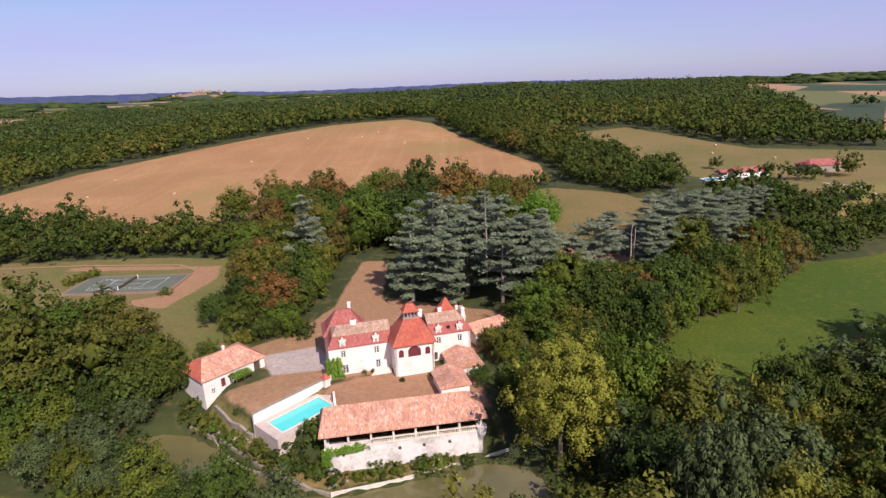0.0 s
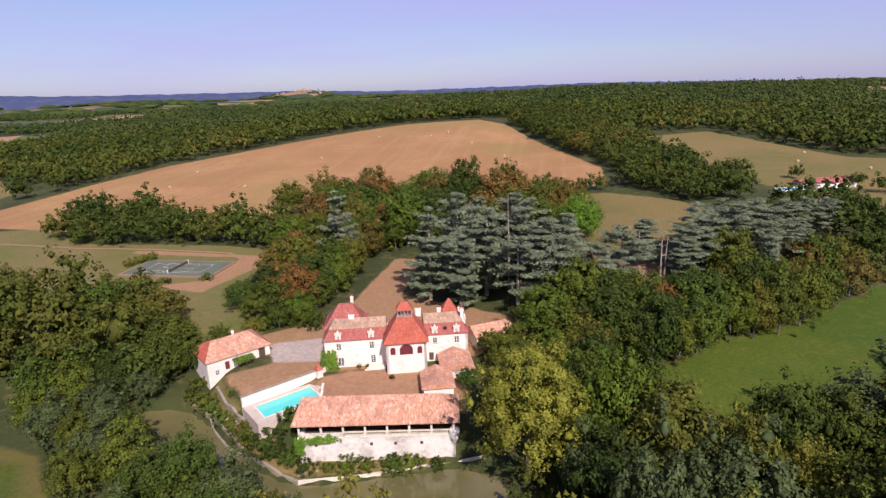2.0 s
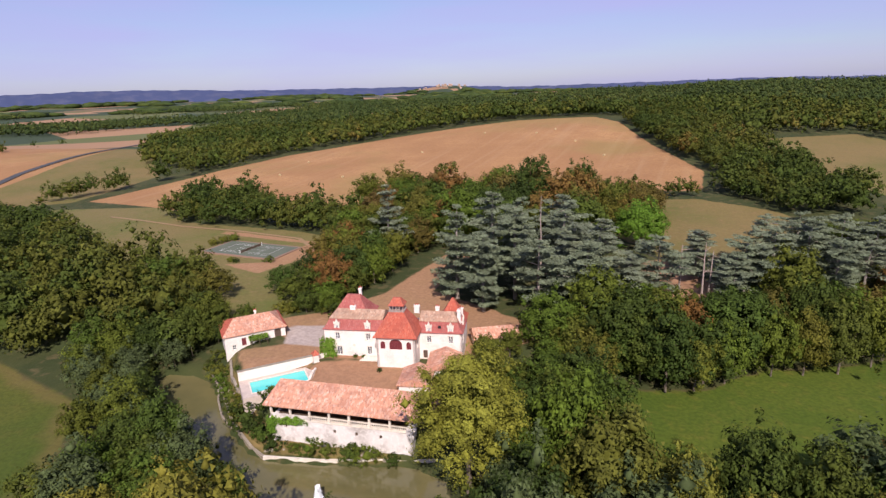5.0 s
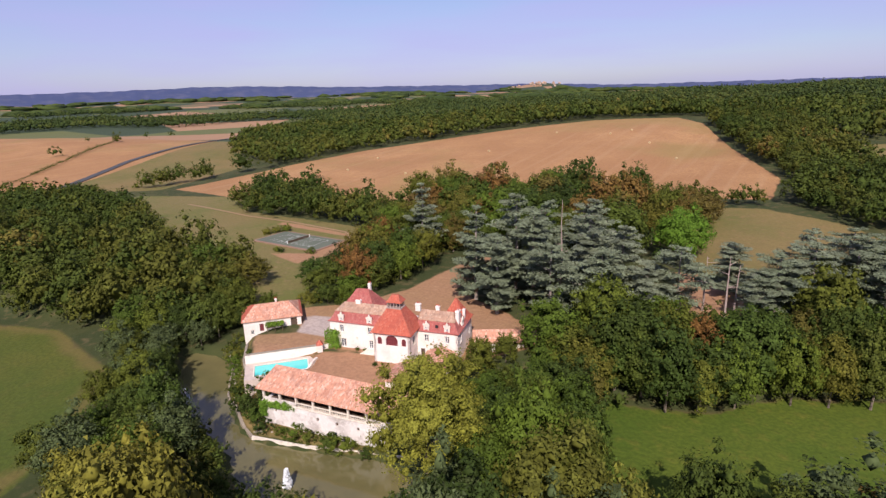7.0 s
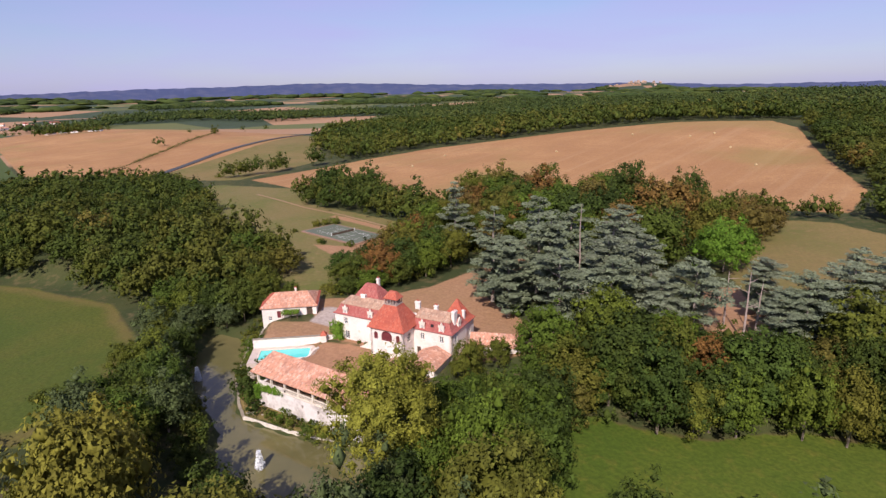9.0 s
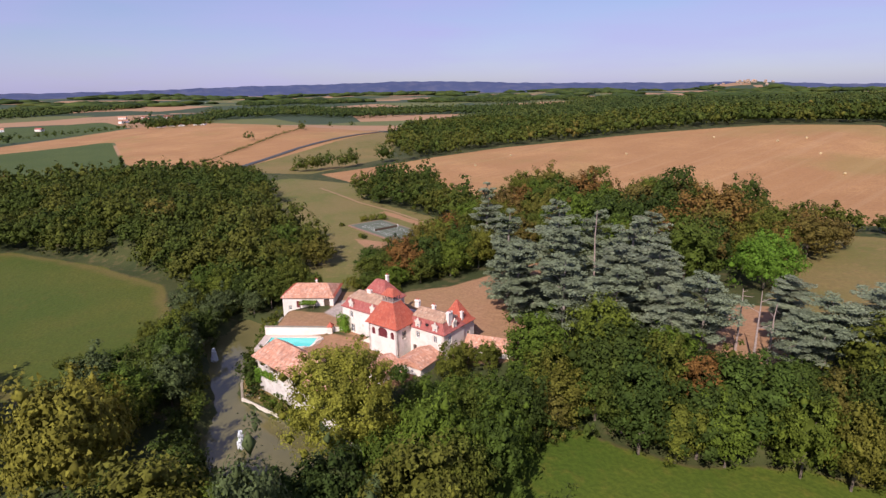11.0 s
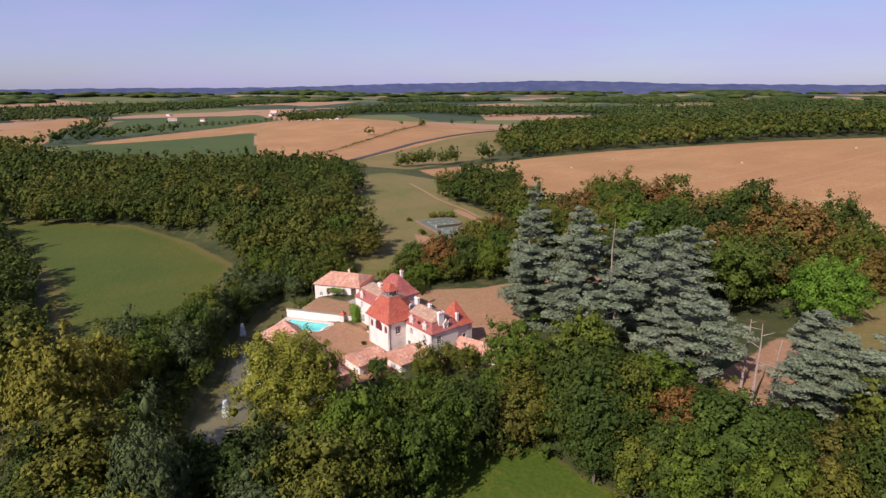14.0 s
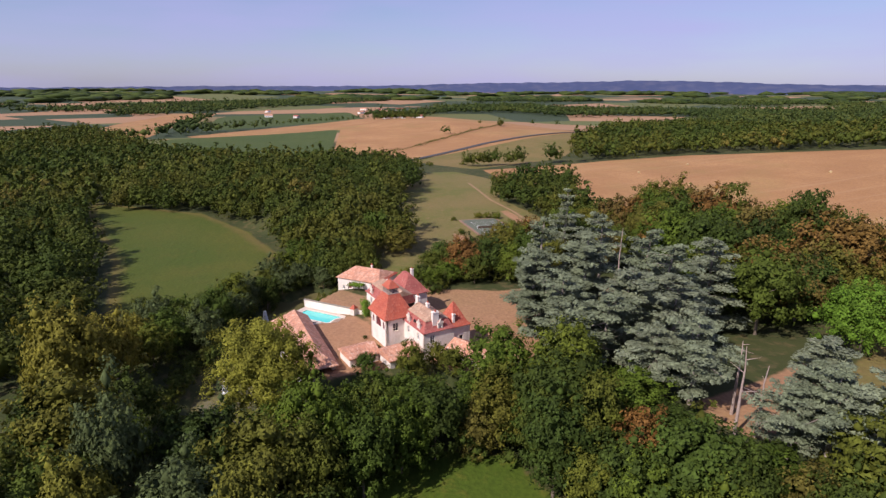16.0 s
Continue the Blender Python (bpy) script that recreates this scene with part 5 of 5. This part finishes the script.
for k, x, y, top, r in ((6, -66.0, 160.0, 19.0, 5.0), (4, -70.0, 151.0, 16.0, 4.6), (0, -62.0, 145.0, 15.5, 4.4), (2, -57.0, 170.0, 22.5, 6.0), (0, -46.0, 168.0, 21.0, 5.5), (4, -46.0, 181.0, 22.0, 6.0), (6, -50.0, 148.0, 15.0, 4.2), (1, -47.0, 156.0, 17.5, 4.6)):
    tree_at(OAKS[k], SIZES[k], x, y, top, r)
for x, y, top, r in ((-70.5, 94.0, 10.0, 4.0), (-64.0, 84.0, 11.0, 4.2), (-57.0, 83.0, 12.0, 4.4), (-50.0, 81.0, 11.0, 4.0), (-77.0, 100.0, 10.5, 4.2), (-72.0, 108.0, 10.0, 3.6)):
    tree_at(GREY, (5.0, 13.0), x, y, top, r)
for k, x, y, top, r in ((4, 57.0, 162.0, 15.5, 4.2), (0, 49.5, 159.5, 15.5, 4.4), (6, 63.5, 168.0, 16.5, 4.4), (1, 60.0, 148.0, 17.0, 5.0), (2, 70.0, 155.5, 18.0, 5.4), (0, 77.0, 158.5, 18.0, 5.2), (5, 84.5, 162.0, 19.5, 5.2), (2, 92.5, 168.5, 19.5, 5.8), (3, 53.5, 142.0, 16.0, 4.4)):
    tree_at(OAKS[k], SIZES[k], x, y, top, r)
for k, x, y, top, r in ((0, 12.0, 266.0, 28.0, 6.0), (1, 24.0, 273.0, 26.5, 6.0), (2, 33.0, 276.0, 25.0, 5.5), (1, -4.0, 262.0, 30.0, 6.0), (0, 19.0, 240.0, 27.0, 6.0), (2, 26.0, 251.0, 26.5, 5.0)):
    tree_at(WARM[k], WSIZES[k], x, y, top, r)
taken += [(6, 78, 13), (20, 79, 7), (56, 163, 4)]
plant(EAST_WOOD, 8.6, 0.13, 11.5, 16.5)
plant(SOUTH_WOOD, 10.0, 0.1, 13.0, 20.0, gold=0.12, grey=0.03)
for k, x, y, top, r in ((4, -72.0, 114.0, 15.0, 4.6), (0, -79.0, 108.0, 14.0, 5.0), (6, -86.0, 104.0, 14.0, 5.0), (1, -67.0, 119.0, 15.5, 4.2), (2, -75.0, 122.0, 17.0, 5.0), (5, -92.0, 100.0, 14.0, 4.6)):
    tree_at(OAKS[k], SIZES[k], x, y, top, r)
plant(MID_WOOD, 8.6, 0.2, 12.0, 16.0)
plant(RIVER_ROW, 8.6, 0.02, 9.0, 13.0, gold=0.06, grey=0.25)
plant(BACK_WOOD, 11.0, 0.34, 16.0, 23.0)

for x, y, k in ((-53, 80, 0.95), (7.5, 129, 0.55), (4.5, 112.5, 0.4), (-64, 119, 0.6), (-61, 124, 0.6), (-45, 141, 0.6), (-52, 139, 0.55), (11, 122, 0.7), (13, 131, 0.6)):
    stand(OAKS[int(abs(x)) % 6], x, y, k)
for proto in (*OAKS, *WARM, *CEDARS, GREY, GOLD, plane, bright):
    retire(proto)


# woods farther off: joined
def wood(name, places, clumps, leaves, size, label, hue=(0.0, 1.0), tall=0.95, material=None):
    """Many crowns in one mesh: each of several boughs with leaves over them, or one uneven lump where leaves is 0."""
    material = material or WOODLEAF
    P, N, S, T, CV, CF, CT = [], [], [], [], [], [], []
    cv, cf = BALL1
    n = 0
    for x, y, r in places:
        z = float(terrain(x, y))
        drift = 0.5 + 0.5 * math.sin(x / 61 + 1.4 * math.sin(y / 47)) * math.cos(y / 83 + 0.6)
        t = float(np.clip((0.62 * rng.beta(1.6, 2.2) + 0.38 * drift) * (hue[1] - hue[0]) + hue[0], 0, 1))
        if leaves:
            high = tall * rng.uniform(0.85, 1.3)
            p, no, sz, (iv, fc) = crown_points(r, high, clumps, leaves, size * r / 5, 0, 1.5 if clumps < 12 else 1.15)
            up = [x, y, z + r * high * 1.1]
            P.append(p + up)
            N.append(no)
            S.append(sz)
            T.append(np.full(len(p), t))
            v = iv + up
        else:
            bump = 1 + 0.25 * np.sin(cv @ rng.normal(scale=3.0, size=3) + rng.uniform(0, 6)) + rng.uniform(-0.12, 0.12, len(cv))
            v, fc = cv * bump[:, None] * r * [1, 1, tall * rng.uniform(0.8, 1.25)] + [x, y, z + r * tall * 0.75], cf
        CV.append(v)
        CF.append(fc + n)
        CT.append(np.full(len(v), t))
        n += len(v)
    core = (np.concatenate(CV), np.concatenate(CF), np.concatenate(CT))
    if leaves:
        me = leaf_mesh(name, np.concatenate(P), np.concatenate(N), np.concatenate(S), material, np.concatenate(T), core)
    else:
        e = np.zeros((0, 3))
        me = leaf_mesh(name, e, e, np.zeros(0), material, np.zeros(0), core)
    tagged(new(name, me), label, "woodland", kind="stuff")


def spots(outlines, step, lo, hi):
    out = [(float(x), float(y), rng.uniform(lo, hi)) for o in outlines for x, y in zip(*scatter(o, step))]
    return [(x, y, r) for x, y, r in out if not any(math.hypot(x - a, y - b2) < d for a, b2, d in taken)]


wood("woodland", spots([WEST_WOOD, SW_WOOD], 10.2, 4.2, 8.0), 30, 640, 0.42, "dense mixed green wood beyond the meadow")
wood("hedgerow", spots([COURT_ROW, HEDGE_EAST, FIELD_ROW, FAR_EAST_WOOD], 9.2, 4.2, 7.2), 22, 400, 0.48, "line of green trees and hedge between fields")
wood("scrub", spots([BACK_ROW], 5.5, 2.0, 3.8), 10, 160, 0.7, "scrubby hedge along the stubble field", (0.3, 1.0), 1.2)
wood("far_woodland", [p for p in spots([FAR_NORTH], 10.5, 4.8, 7.8) if p[1] < 760 and p[0] > -700] + spots([FAR_WEST], 10.5, 4.8, 7.6), 6, 44, 1.0, "broad dark green woodland over the hills", (0, 0.95))


def far_spots(lo, hi, step, x0=-4500):
    """Crowns of the far country, in patches."""
    px, py = np.meshgrid(np.arange(max(x0, -hi), min(2600, hi), step), np.arange(max(-1400, -hi), min(4600, hi + 100), step))
    px, py = px.ravel() + rng.uniform(-0.45, 0.45, px.size) * step, py.ravel() + rng.uniform(-0.45, 0.45, py.size) * step
    r = np.hypot(px, py - 100)
    patch = np.sin(px / 190 + 2 * np.sin(py / 410)) + np.sin(py / 150 + 1.7 * np.sin(px / 330) + 1) + 0.5 * np.sin((px + py) / 71)
    bear = np.degrees(np.arctan2(-px, py))
    deep = inside(px, py, FAR_NORTH)
    field = np.max([inside(px, py, o) for o in (TAN_STRIP, GREEN_CROP, VINES, OLIVE_FIELD, FAR_TAN, FAR_EAST_TAN)], 0)
    ok = (r > lo) & (r <= hi) & (bear > -50) & (bear < 122) & (field < -12) & ((patch > 0.35) | ((deep > 0) & ((py >= 760) | (px <= -700))))
    ok &= ~((deep > 0) & (py < 760) & (px > -700))
    return [(float(x), float(y), step * rng.uniform(0.5, 0.85)) for x, y in zip(px[ok], py[ok])]


bank = [(float(x), float(y), rng.uniform(1.0, 2.2)) for x, y in zip(rng.uniform(-84, 24, 1500), rng.uniform(62, 114, 1500))]
bx, by = np.array([p[0] for p in bank]), np.array([p[1] for p in bank])
edge = inside(bx, by, RIVER_LINE)
outer = (edge < -0.8) & (edge > -5.5) & (line_side(bx, by, [(-74, 112), (-66, 102), (-52, 95), (-30, 84), (-8, 84), (14, 92), (24, 96)]) < 0)
wood("bank_scrub", [p for p, k in zip(bank, outer) if k][:170], 8, 130, 0.6, "green scrub overhanging the river bank")
wood("undergrowth", [(float(x), float(y), rng.uniform(1.5, 2.8)) for o in (EAST_WOOD, SOUTH_WOOD, MID_WOOD, RIVER_ROW) for x, y in zip(*scatter(o, 6.5))], 6, 90, 0.65, "low green undergrowth and scrub beneath the trees")
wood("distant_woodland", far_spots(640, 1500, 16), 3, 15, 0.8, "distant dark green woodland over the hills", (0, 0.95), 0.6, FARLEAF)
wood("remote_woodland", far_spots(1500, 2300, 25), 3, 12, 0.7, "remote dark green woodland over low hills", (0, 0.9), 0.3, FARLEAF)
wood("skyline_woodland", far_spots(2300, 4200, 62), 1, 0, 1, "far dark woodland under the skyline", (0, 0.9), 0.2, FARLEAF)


# ---- shrubs and small things ----
BANK_SHRUBS = ((-24.5, 90.0, 1.2), (-28, 91.2, 1.5), (-20, 91.0, 0.9), (-17.0, 91.6, 1.1), (-13.3, 92.0, 1.2), (-8.0, 93.0, 1.45), (-4.2, 93.6, 1.35), (0.6, 94.8, 1.0), (-34.5, 93.5, 1.9), (-31.5, 92.2, 1.6), (-37.5, 94.6, 1.4), (-41, 96.5, 1.2), (-45.5, 100.0, 1.0), (-48.5, 102.0, 1.1), (-53.0, 105.2, 1.2), (-56.5, 107.6, 1.4))
LAWN_SHRUBS = ((-136, 175, 0.9), (-112, 171.5, 1.0), (-109.5, 171.3, 0.9), (-97, 175.5, 1.1), (-134, 196, 1.6), (-136, 192, 1.5), (-138, 188, 1.4), (-49.5, 140.8, 1.1), (-41.7, 140.3, 1.6), (-44.5, 142.5, 1.7), (-56, 138, 1.6), (-58.5, 136.5, 1.5), (-351, 247, 1.6), (-359, 219, 1.6), (-367, 275, 1.8), (-41.0, 98.6, 0.8), (-44.5, 102.3, 0.6), (-48, 106, 0.55), (-39.8, 97.3, 0.7), (9.5, 136.5, 1.0), (14, 139, 1.2), (-61, 113.5, 1.2), (-59.5, 116.5, 1.3), (-62, 110.5, 1.0))
for x, y, k in BANK_SHRUBS + LAWN_SHRUBS:
    stand(BUSHES[int(abs(x * 7)) % 2], x, y, k)
olive = stand(BUSHES[1], -29.3, 97.6, 1.5, sink=0.2, stretch=1.3)
for x, y, k in ((-22.5, 119.0, 0.42), (-20.5, 119.6, 0.38), (-13.3, 114.9, 0.45), (-6.6, 117.2, 0.5)):
    stand(BUSHES[0], x, y, k, sink=0.1)
for proto in BUSHES:
    retire(proto)


def creeper(name, m, w, h, depth, n, size, label, sag=0.0):
    """Climbing leaves over a wall, in an uneven patch."""
    u, v = rng.uniform(-1, 1, n), rng.uniform(0, 1, n)
    edge = 1 - 0.35 * np.abs(np.sin(u * 5 + 1.0)) - 0.2 * v
    p = np.column_stack([u * w / 2 * edge, rng.uniform(-1, 0, n) * depth, v * h * (1 - 0.3 * np.abs(np.sin(u * 4))) - sag * u])
    nrm = np.column_stack([rng.normal(scale=0.4, size=n), -np.ones(n), rng.uniform(0, 0.9, n)])
    ob = new(name, leaf_mesh(name, p, nrm, rng.uniform(0.7, 1.3, n) * size, LEAF_BRIGHT))
    ob.matrix_basis = m
    return tagged(ob, label, "climbing plant")


HM, BM = pose(-30.1, 117.8, G0, 0, 0, 15.3), pose(-26.2, 92.2, 0, 0, 0, 10.0)
creeper("wall_creeper", HM @ pose(1.0, -0.05, 0), 5.0, 5.6, 1.9, 1100, 0.22, "bright green creeper climbing the house corner")
creeper("vine", BM @ pose(4.0, -0.1, 5.3), 10.5, 1.9, 0.6, 900, 0.17, "green vine trailing over the gallery parapet", -0.35)
creeper("vine", BM @ pose(0.3, -0.1, 3.0), 2.4, 4.0, 0.8, 420, 0.18, "green vine hanging down the barn corner")
top = np.column_stack([rng.uniform(5.8, 10.6, 700), rng.uniform(-3.6, -0.2, 700), rng.normal(9.65, 0.16, 700)])
vn = new("vine", leaf_mesh("vine", top, np.column_stack([rng.normal(scale=0.5, size=(700, 2)), np.ones(700)]), rng.uniform(0.14, 0.28, 700), LEAF_BRIGHT))
vn.matrix_basis = pose(-57.3, 112.0, 0, 0, 0, 50.0)
tagged(vn, "green vine spread over the pergola beams", "climbing plant")


def bare_tree(x, y, h, seed):
    ob = tagged(thing("dead_tree", pose(x, y, float(ground_height(x, y)) - 0.3, 0, 0, seed * 47), "", ""), "bare dead tree trunk with broken grey-brown limbs", "dead tree")
    part("trunk", trunk_solid(h, 0.3, 0, 0, 0.08, seed), DEADWOOD, ob)
    rn = random.Random(seed)
    for k in range(4):
        s = Solid()
        z, ang, out = h * rn.uniform(0.45, 0.98), rn.uniform(0, 6.28), rn.uniform(1.2, 3.4)
        q = Vector((math.cos(ang), math.sin(ang), rn.uniform(0.0, 0.6))).to_track_quat("Z", "Y").to_matrix().to_4x4()
        s.tube([(0.08, 0), (0.05, out * 0.5), (0.02, out)], 5, Matrix.Translation((0, 0, z)) @ q)
        part("limb", s, DEADWOOD, ob)


for x, y, h, k in ((53.7, 169.7, 17, 1), (48, 174.2, 15, 2), (55.5, 172.5, 14, 3), (9.3, 173.3, 30.5, 4)):
    bare_tree(x, y, h, k)


def fountain(x, y, h, seed):
    rn = np.random.default_rng(seed)
    n = 1500
    t = rn.uniform(0, 1, n)
    up = rn.uniform(0, 1, n) < 0.45
    r = np.where(up, 0.12 + 0.18 * t, 0.25 + 0.75 * (1 - t) ** 0.7 * rn.uniform(0.4, 1, n))
    z = h * np.where(up, t, t * 0.95)
    a = rn.uniform(0, 6.283, n)
    p = np.column_stack([r * np.cos(a), r * np.sin(a), z])
    ob = thing("fountain", pose(x, y, 0.0), "white water jet of a fountain in the river", "fountain")
    tagged(part("spray", leaf_mesh("spray", p, rn.normal(size=(n, 3)), rn.uniform(0.08, 0.24, n), SPRAY), SPRAY, ob), kind="stuff")
    part("nozzle", Solid().tube([(0.3, -0.2), (0.3, 0.08), (0.12, 0.14)], 10), OLDSTONE, ob)


fountain(-6.3, 80.6, 4.0, 1)
fountain(-49.8, 88.6, 3.8, 2)


# stones along the bank
def boulder(x, y, z, r, seed):
    rn = np.random.default_rng(seed)
    v, f = BALL1
    v = v * (1 + 0.3 * np.sin(v @ rn.normal(scale=3, size=3)))[:, None] * r * np.array([1.2, 0.9, 0.7])
    me = bpy.data.meshes.new("boulder")
    me.from_pydata(v.tolist(), [], f.tolist())
    me.materials.append(OLDSTONE)
    ob = new("boulder", me)
    ob.matrix_basis = pose(x, y, z, 0, 0, seed * 31)
    tagged(ob, "pale rough boulder on the river bank", "boulder", "boulders along the bank")


for k in range(26):
    t = rng.uniform(0, 1)
    a, b2 = ((-24, 88.2), (-58, 108.0)) if k % 4 else ((-23, 89.5), (2, 95.8))
    x, y = a[0] + (b2[0] - a[0]) * t + rng.uniform(-0.8, 0.8), a[1] + (b2[1] - a[1]) * t + rng.uniform(0.0, 1.8)
    boulder(float(x), float(y), float(ground_height(x, y)) + 0.1, float(rng.uniform(0.25, 0.6)), k)


# hay bales in the stubble
bale = thing("hay_bale", Matrix(), "round pale straw bale lying in the stubble", "hay bale", "bales in the field")
part("roll", Solid().tube([(0.68, -0.6), (0.75, -0.5), (0.75, 0.5), (0.68, 0.6)], 14, pose(0, 0, 0.7, 90, 0, 0)), stone("straw", (0.5, 0.38, 0.2), (0.36, 0.26, 0.13), (0.6, 0.48, 0.28), 1.0, 8.0), bale)
for k, (x, y) in enumerate(((-168, 334), (-68, 522), (-221, 334), (-128, 504), (-80, 503), (-40, 470), (-150, 420), (-230, 380), (-10, 420), (170, 380), (200, 360), (185, 410), (230, 350))):
    stand(bale, x, y, 1.0, k * 40, 0.05)
retire(bale)


# ---- farm beyond the east field ----
def cottage(x, y, rz, w, d, eave, ridge, wall_mat, roof_mat, label, hipped=0.0):
    z = float(ground_height(x, y)) - 0.5
    ob = thing("farmhouse", pose(x, y, z, 0, 0, rz), label, "house")
    s = Solid()
    gaps = [rect(w * k, 1.3, 1.0, 1.3) for k in (0.2, 0.45, 0.8)]
    wall_solid(s, w, -1, eave, 0.4, gaps, Matrix())
    s.box(0, 0.4, 0.4, d, -1, eave).box(w - 0.4, w, 0.4, d, -1, eave).box(0.4, w - 0.4, d - 0.4, d, -1, eave)
    if not hipped:
        for a in (0.0, w - 0.4):
            s.hexa([(a, 0.3, eave), (a + 0.4, 0.3, eave), (a + 0.4, d - 0.3, eave), (a, d - 0.3, eave)], [(a, d / 2 - 0.1, ridge - 0.3), (a + 0.4, d / 2 - 0.1, ridge - 0.3), (a + 0.4, d / 2 + 0.1, ridge - 0.3), (a, d / 2 + 0.1, ridge - 0.3)])
    part("wall", s, wall_mat, ob)
    for k in (0.2, 0.45, 0.8):
        part("window", Solid().box(w * k - 0.5, w * k + 0.5, 0.15, 0.2, 1.3, 2.6), GLASS, ob)
    part("roof", hip(Solid(), -0.4, w + 0.4, -0.4, d + 0.4, eave + 0.08, ridge, -0.4 + hipped, w + 0.4 - hipped), roof_mat, ob)


cottage(152, 308, 14, 20, 8, 3.4, 5.6, WHITE, ROSETILE, "white farmhouse with a rose-tiled roof beside a pool")
cottage(146, 312, 14, 5, 6, 2.6, 4.0, PLASTER, ROSETILE, "small farm shed with tiled roof")
cottage(196, 316, 10, 20, 12, 4.4, 7.2, OLDSTONE, ROSETILE, "grey farm barn with a dark rose roof", 4.0)
fp = thing("swimming_pool", pose(134, 303, float(ground_height(140, 304)) + 0.05, 0, 0, 8), "bright blue swimming pool beside the farmhouse", "pool")
part("coping", Solid().box(-0.6, 14.6, -0.6, 0, -1, 0.5).box(-0.6, 14.6, 6, 6.6, -1, 0.5).box(-0.6, 0, 0, 6, -1, 0.5).box(14, 14.6, 0, 6, -1, 0.5), WHITE, fp)
part("pool_water", Solid().box(0, 14, 0, 6, -0.8, 0.35), water("blue_pool_water", (0.03, 0.4, 0.72), (0.02, 0.32, 0.65), 0.01, 2.5), fp)
ribbon("track", [(188, 292), (206, 274), (226, 262)], 2.4, 0.12, GRAVEL, "pale gravel farm track across dry grass", "track")
ribbon("path", [(-240, 216), (-179, 209.5), (-146, 210.3), (-107, 207.5), (-97, 200)], 1.8, 0.1, stone("bare_earth", (0.29, 0.19, 0.1), (0.22, 0.15, 0.075), (0.34, 0.23, 0.13), 0.3, 2.0), "bare earth path behind the tennis court", "path")
wood("farm_trees", [(151, 332, 4.0), (206, 303, 5.5), (211, 305, 4.6), (176, 300, 4.2), (183, 298, 4.6), (189, 300, 4.2), (171, 312, 3.4)], 16, 400, 0.5, "garden trees round the farmhouse")

# far houses, white walls and tiled roofs
for k, (x, y) in enumerate(((-1023, 300), (-1005, 322), (-985, 342), (-1374, 1087), (-1040, 318), (-1330, 330), (-1360, 380), (-1300, 290), (-1400, 340), (-1450, 300), (-1250, 420), (-1506, 61), (-1180, 120), (-1230, 60), (-1290, 470), (-450, 60), (-462, 52))):
    cottage(x, y, (k * 53) % 180 - 60, 14 + k % 4 * 3, 8, 4.5, 7.0, WHITE if k % 3 else PLASTER, CANAL if k % 2 else ROSETILE, "distant white house with a tiled roof among fields")
for k in range(26):
    x, y = -1640 + rng.normal() * 110, 3840 + rng.normal() * 50
    cottage(float(x), float(y), k * 37 % 180, 15, 10, 7, 11, OLDSTONE, CANAL_OLD, "distant cream house of a hilltop village")

# bushes and hedge by the road and between fields
hedge = [(-672, 404, 5), (-680, 408, 4.5), (-660, 398, 4.5), (-777, 502, 4), (-818, 567, 4.5), (-695, 380, 3.0), (-596, 300, 6.0)]
for k in range(70):
    t = k / 69
    hedge.append((-430 - 240 * t, 165 + 240 * t, rng.uniform(1.0, 2.0)))
for k in range(34):
    t = k / 33
    hedge.append((-960 + 80 * t + rng.uniform(-9, 9), 265 + 70 * t + rng.uniform(-6, 6), rng.uniform(4, 7)))
for k in range(30):
    t = k / 29
    hedge.append((-830 - 260 * t, -60 + 330 * t, rng.uniform(2.5, 5)))
wood("field_hedge", [(float(a), float(b2), float(r)) for a, b2, r in hedge], 8, 120, 0.7, "dark hedge and bushes along the field edge", (0, 0.8))
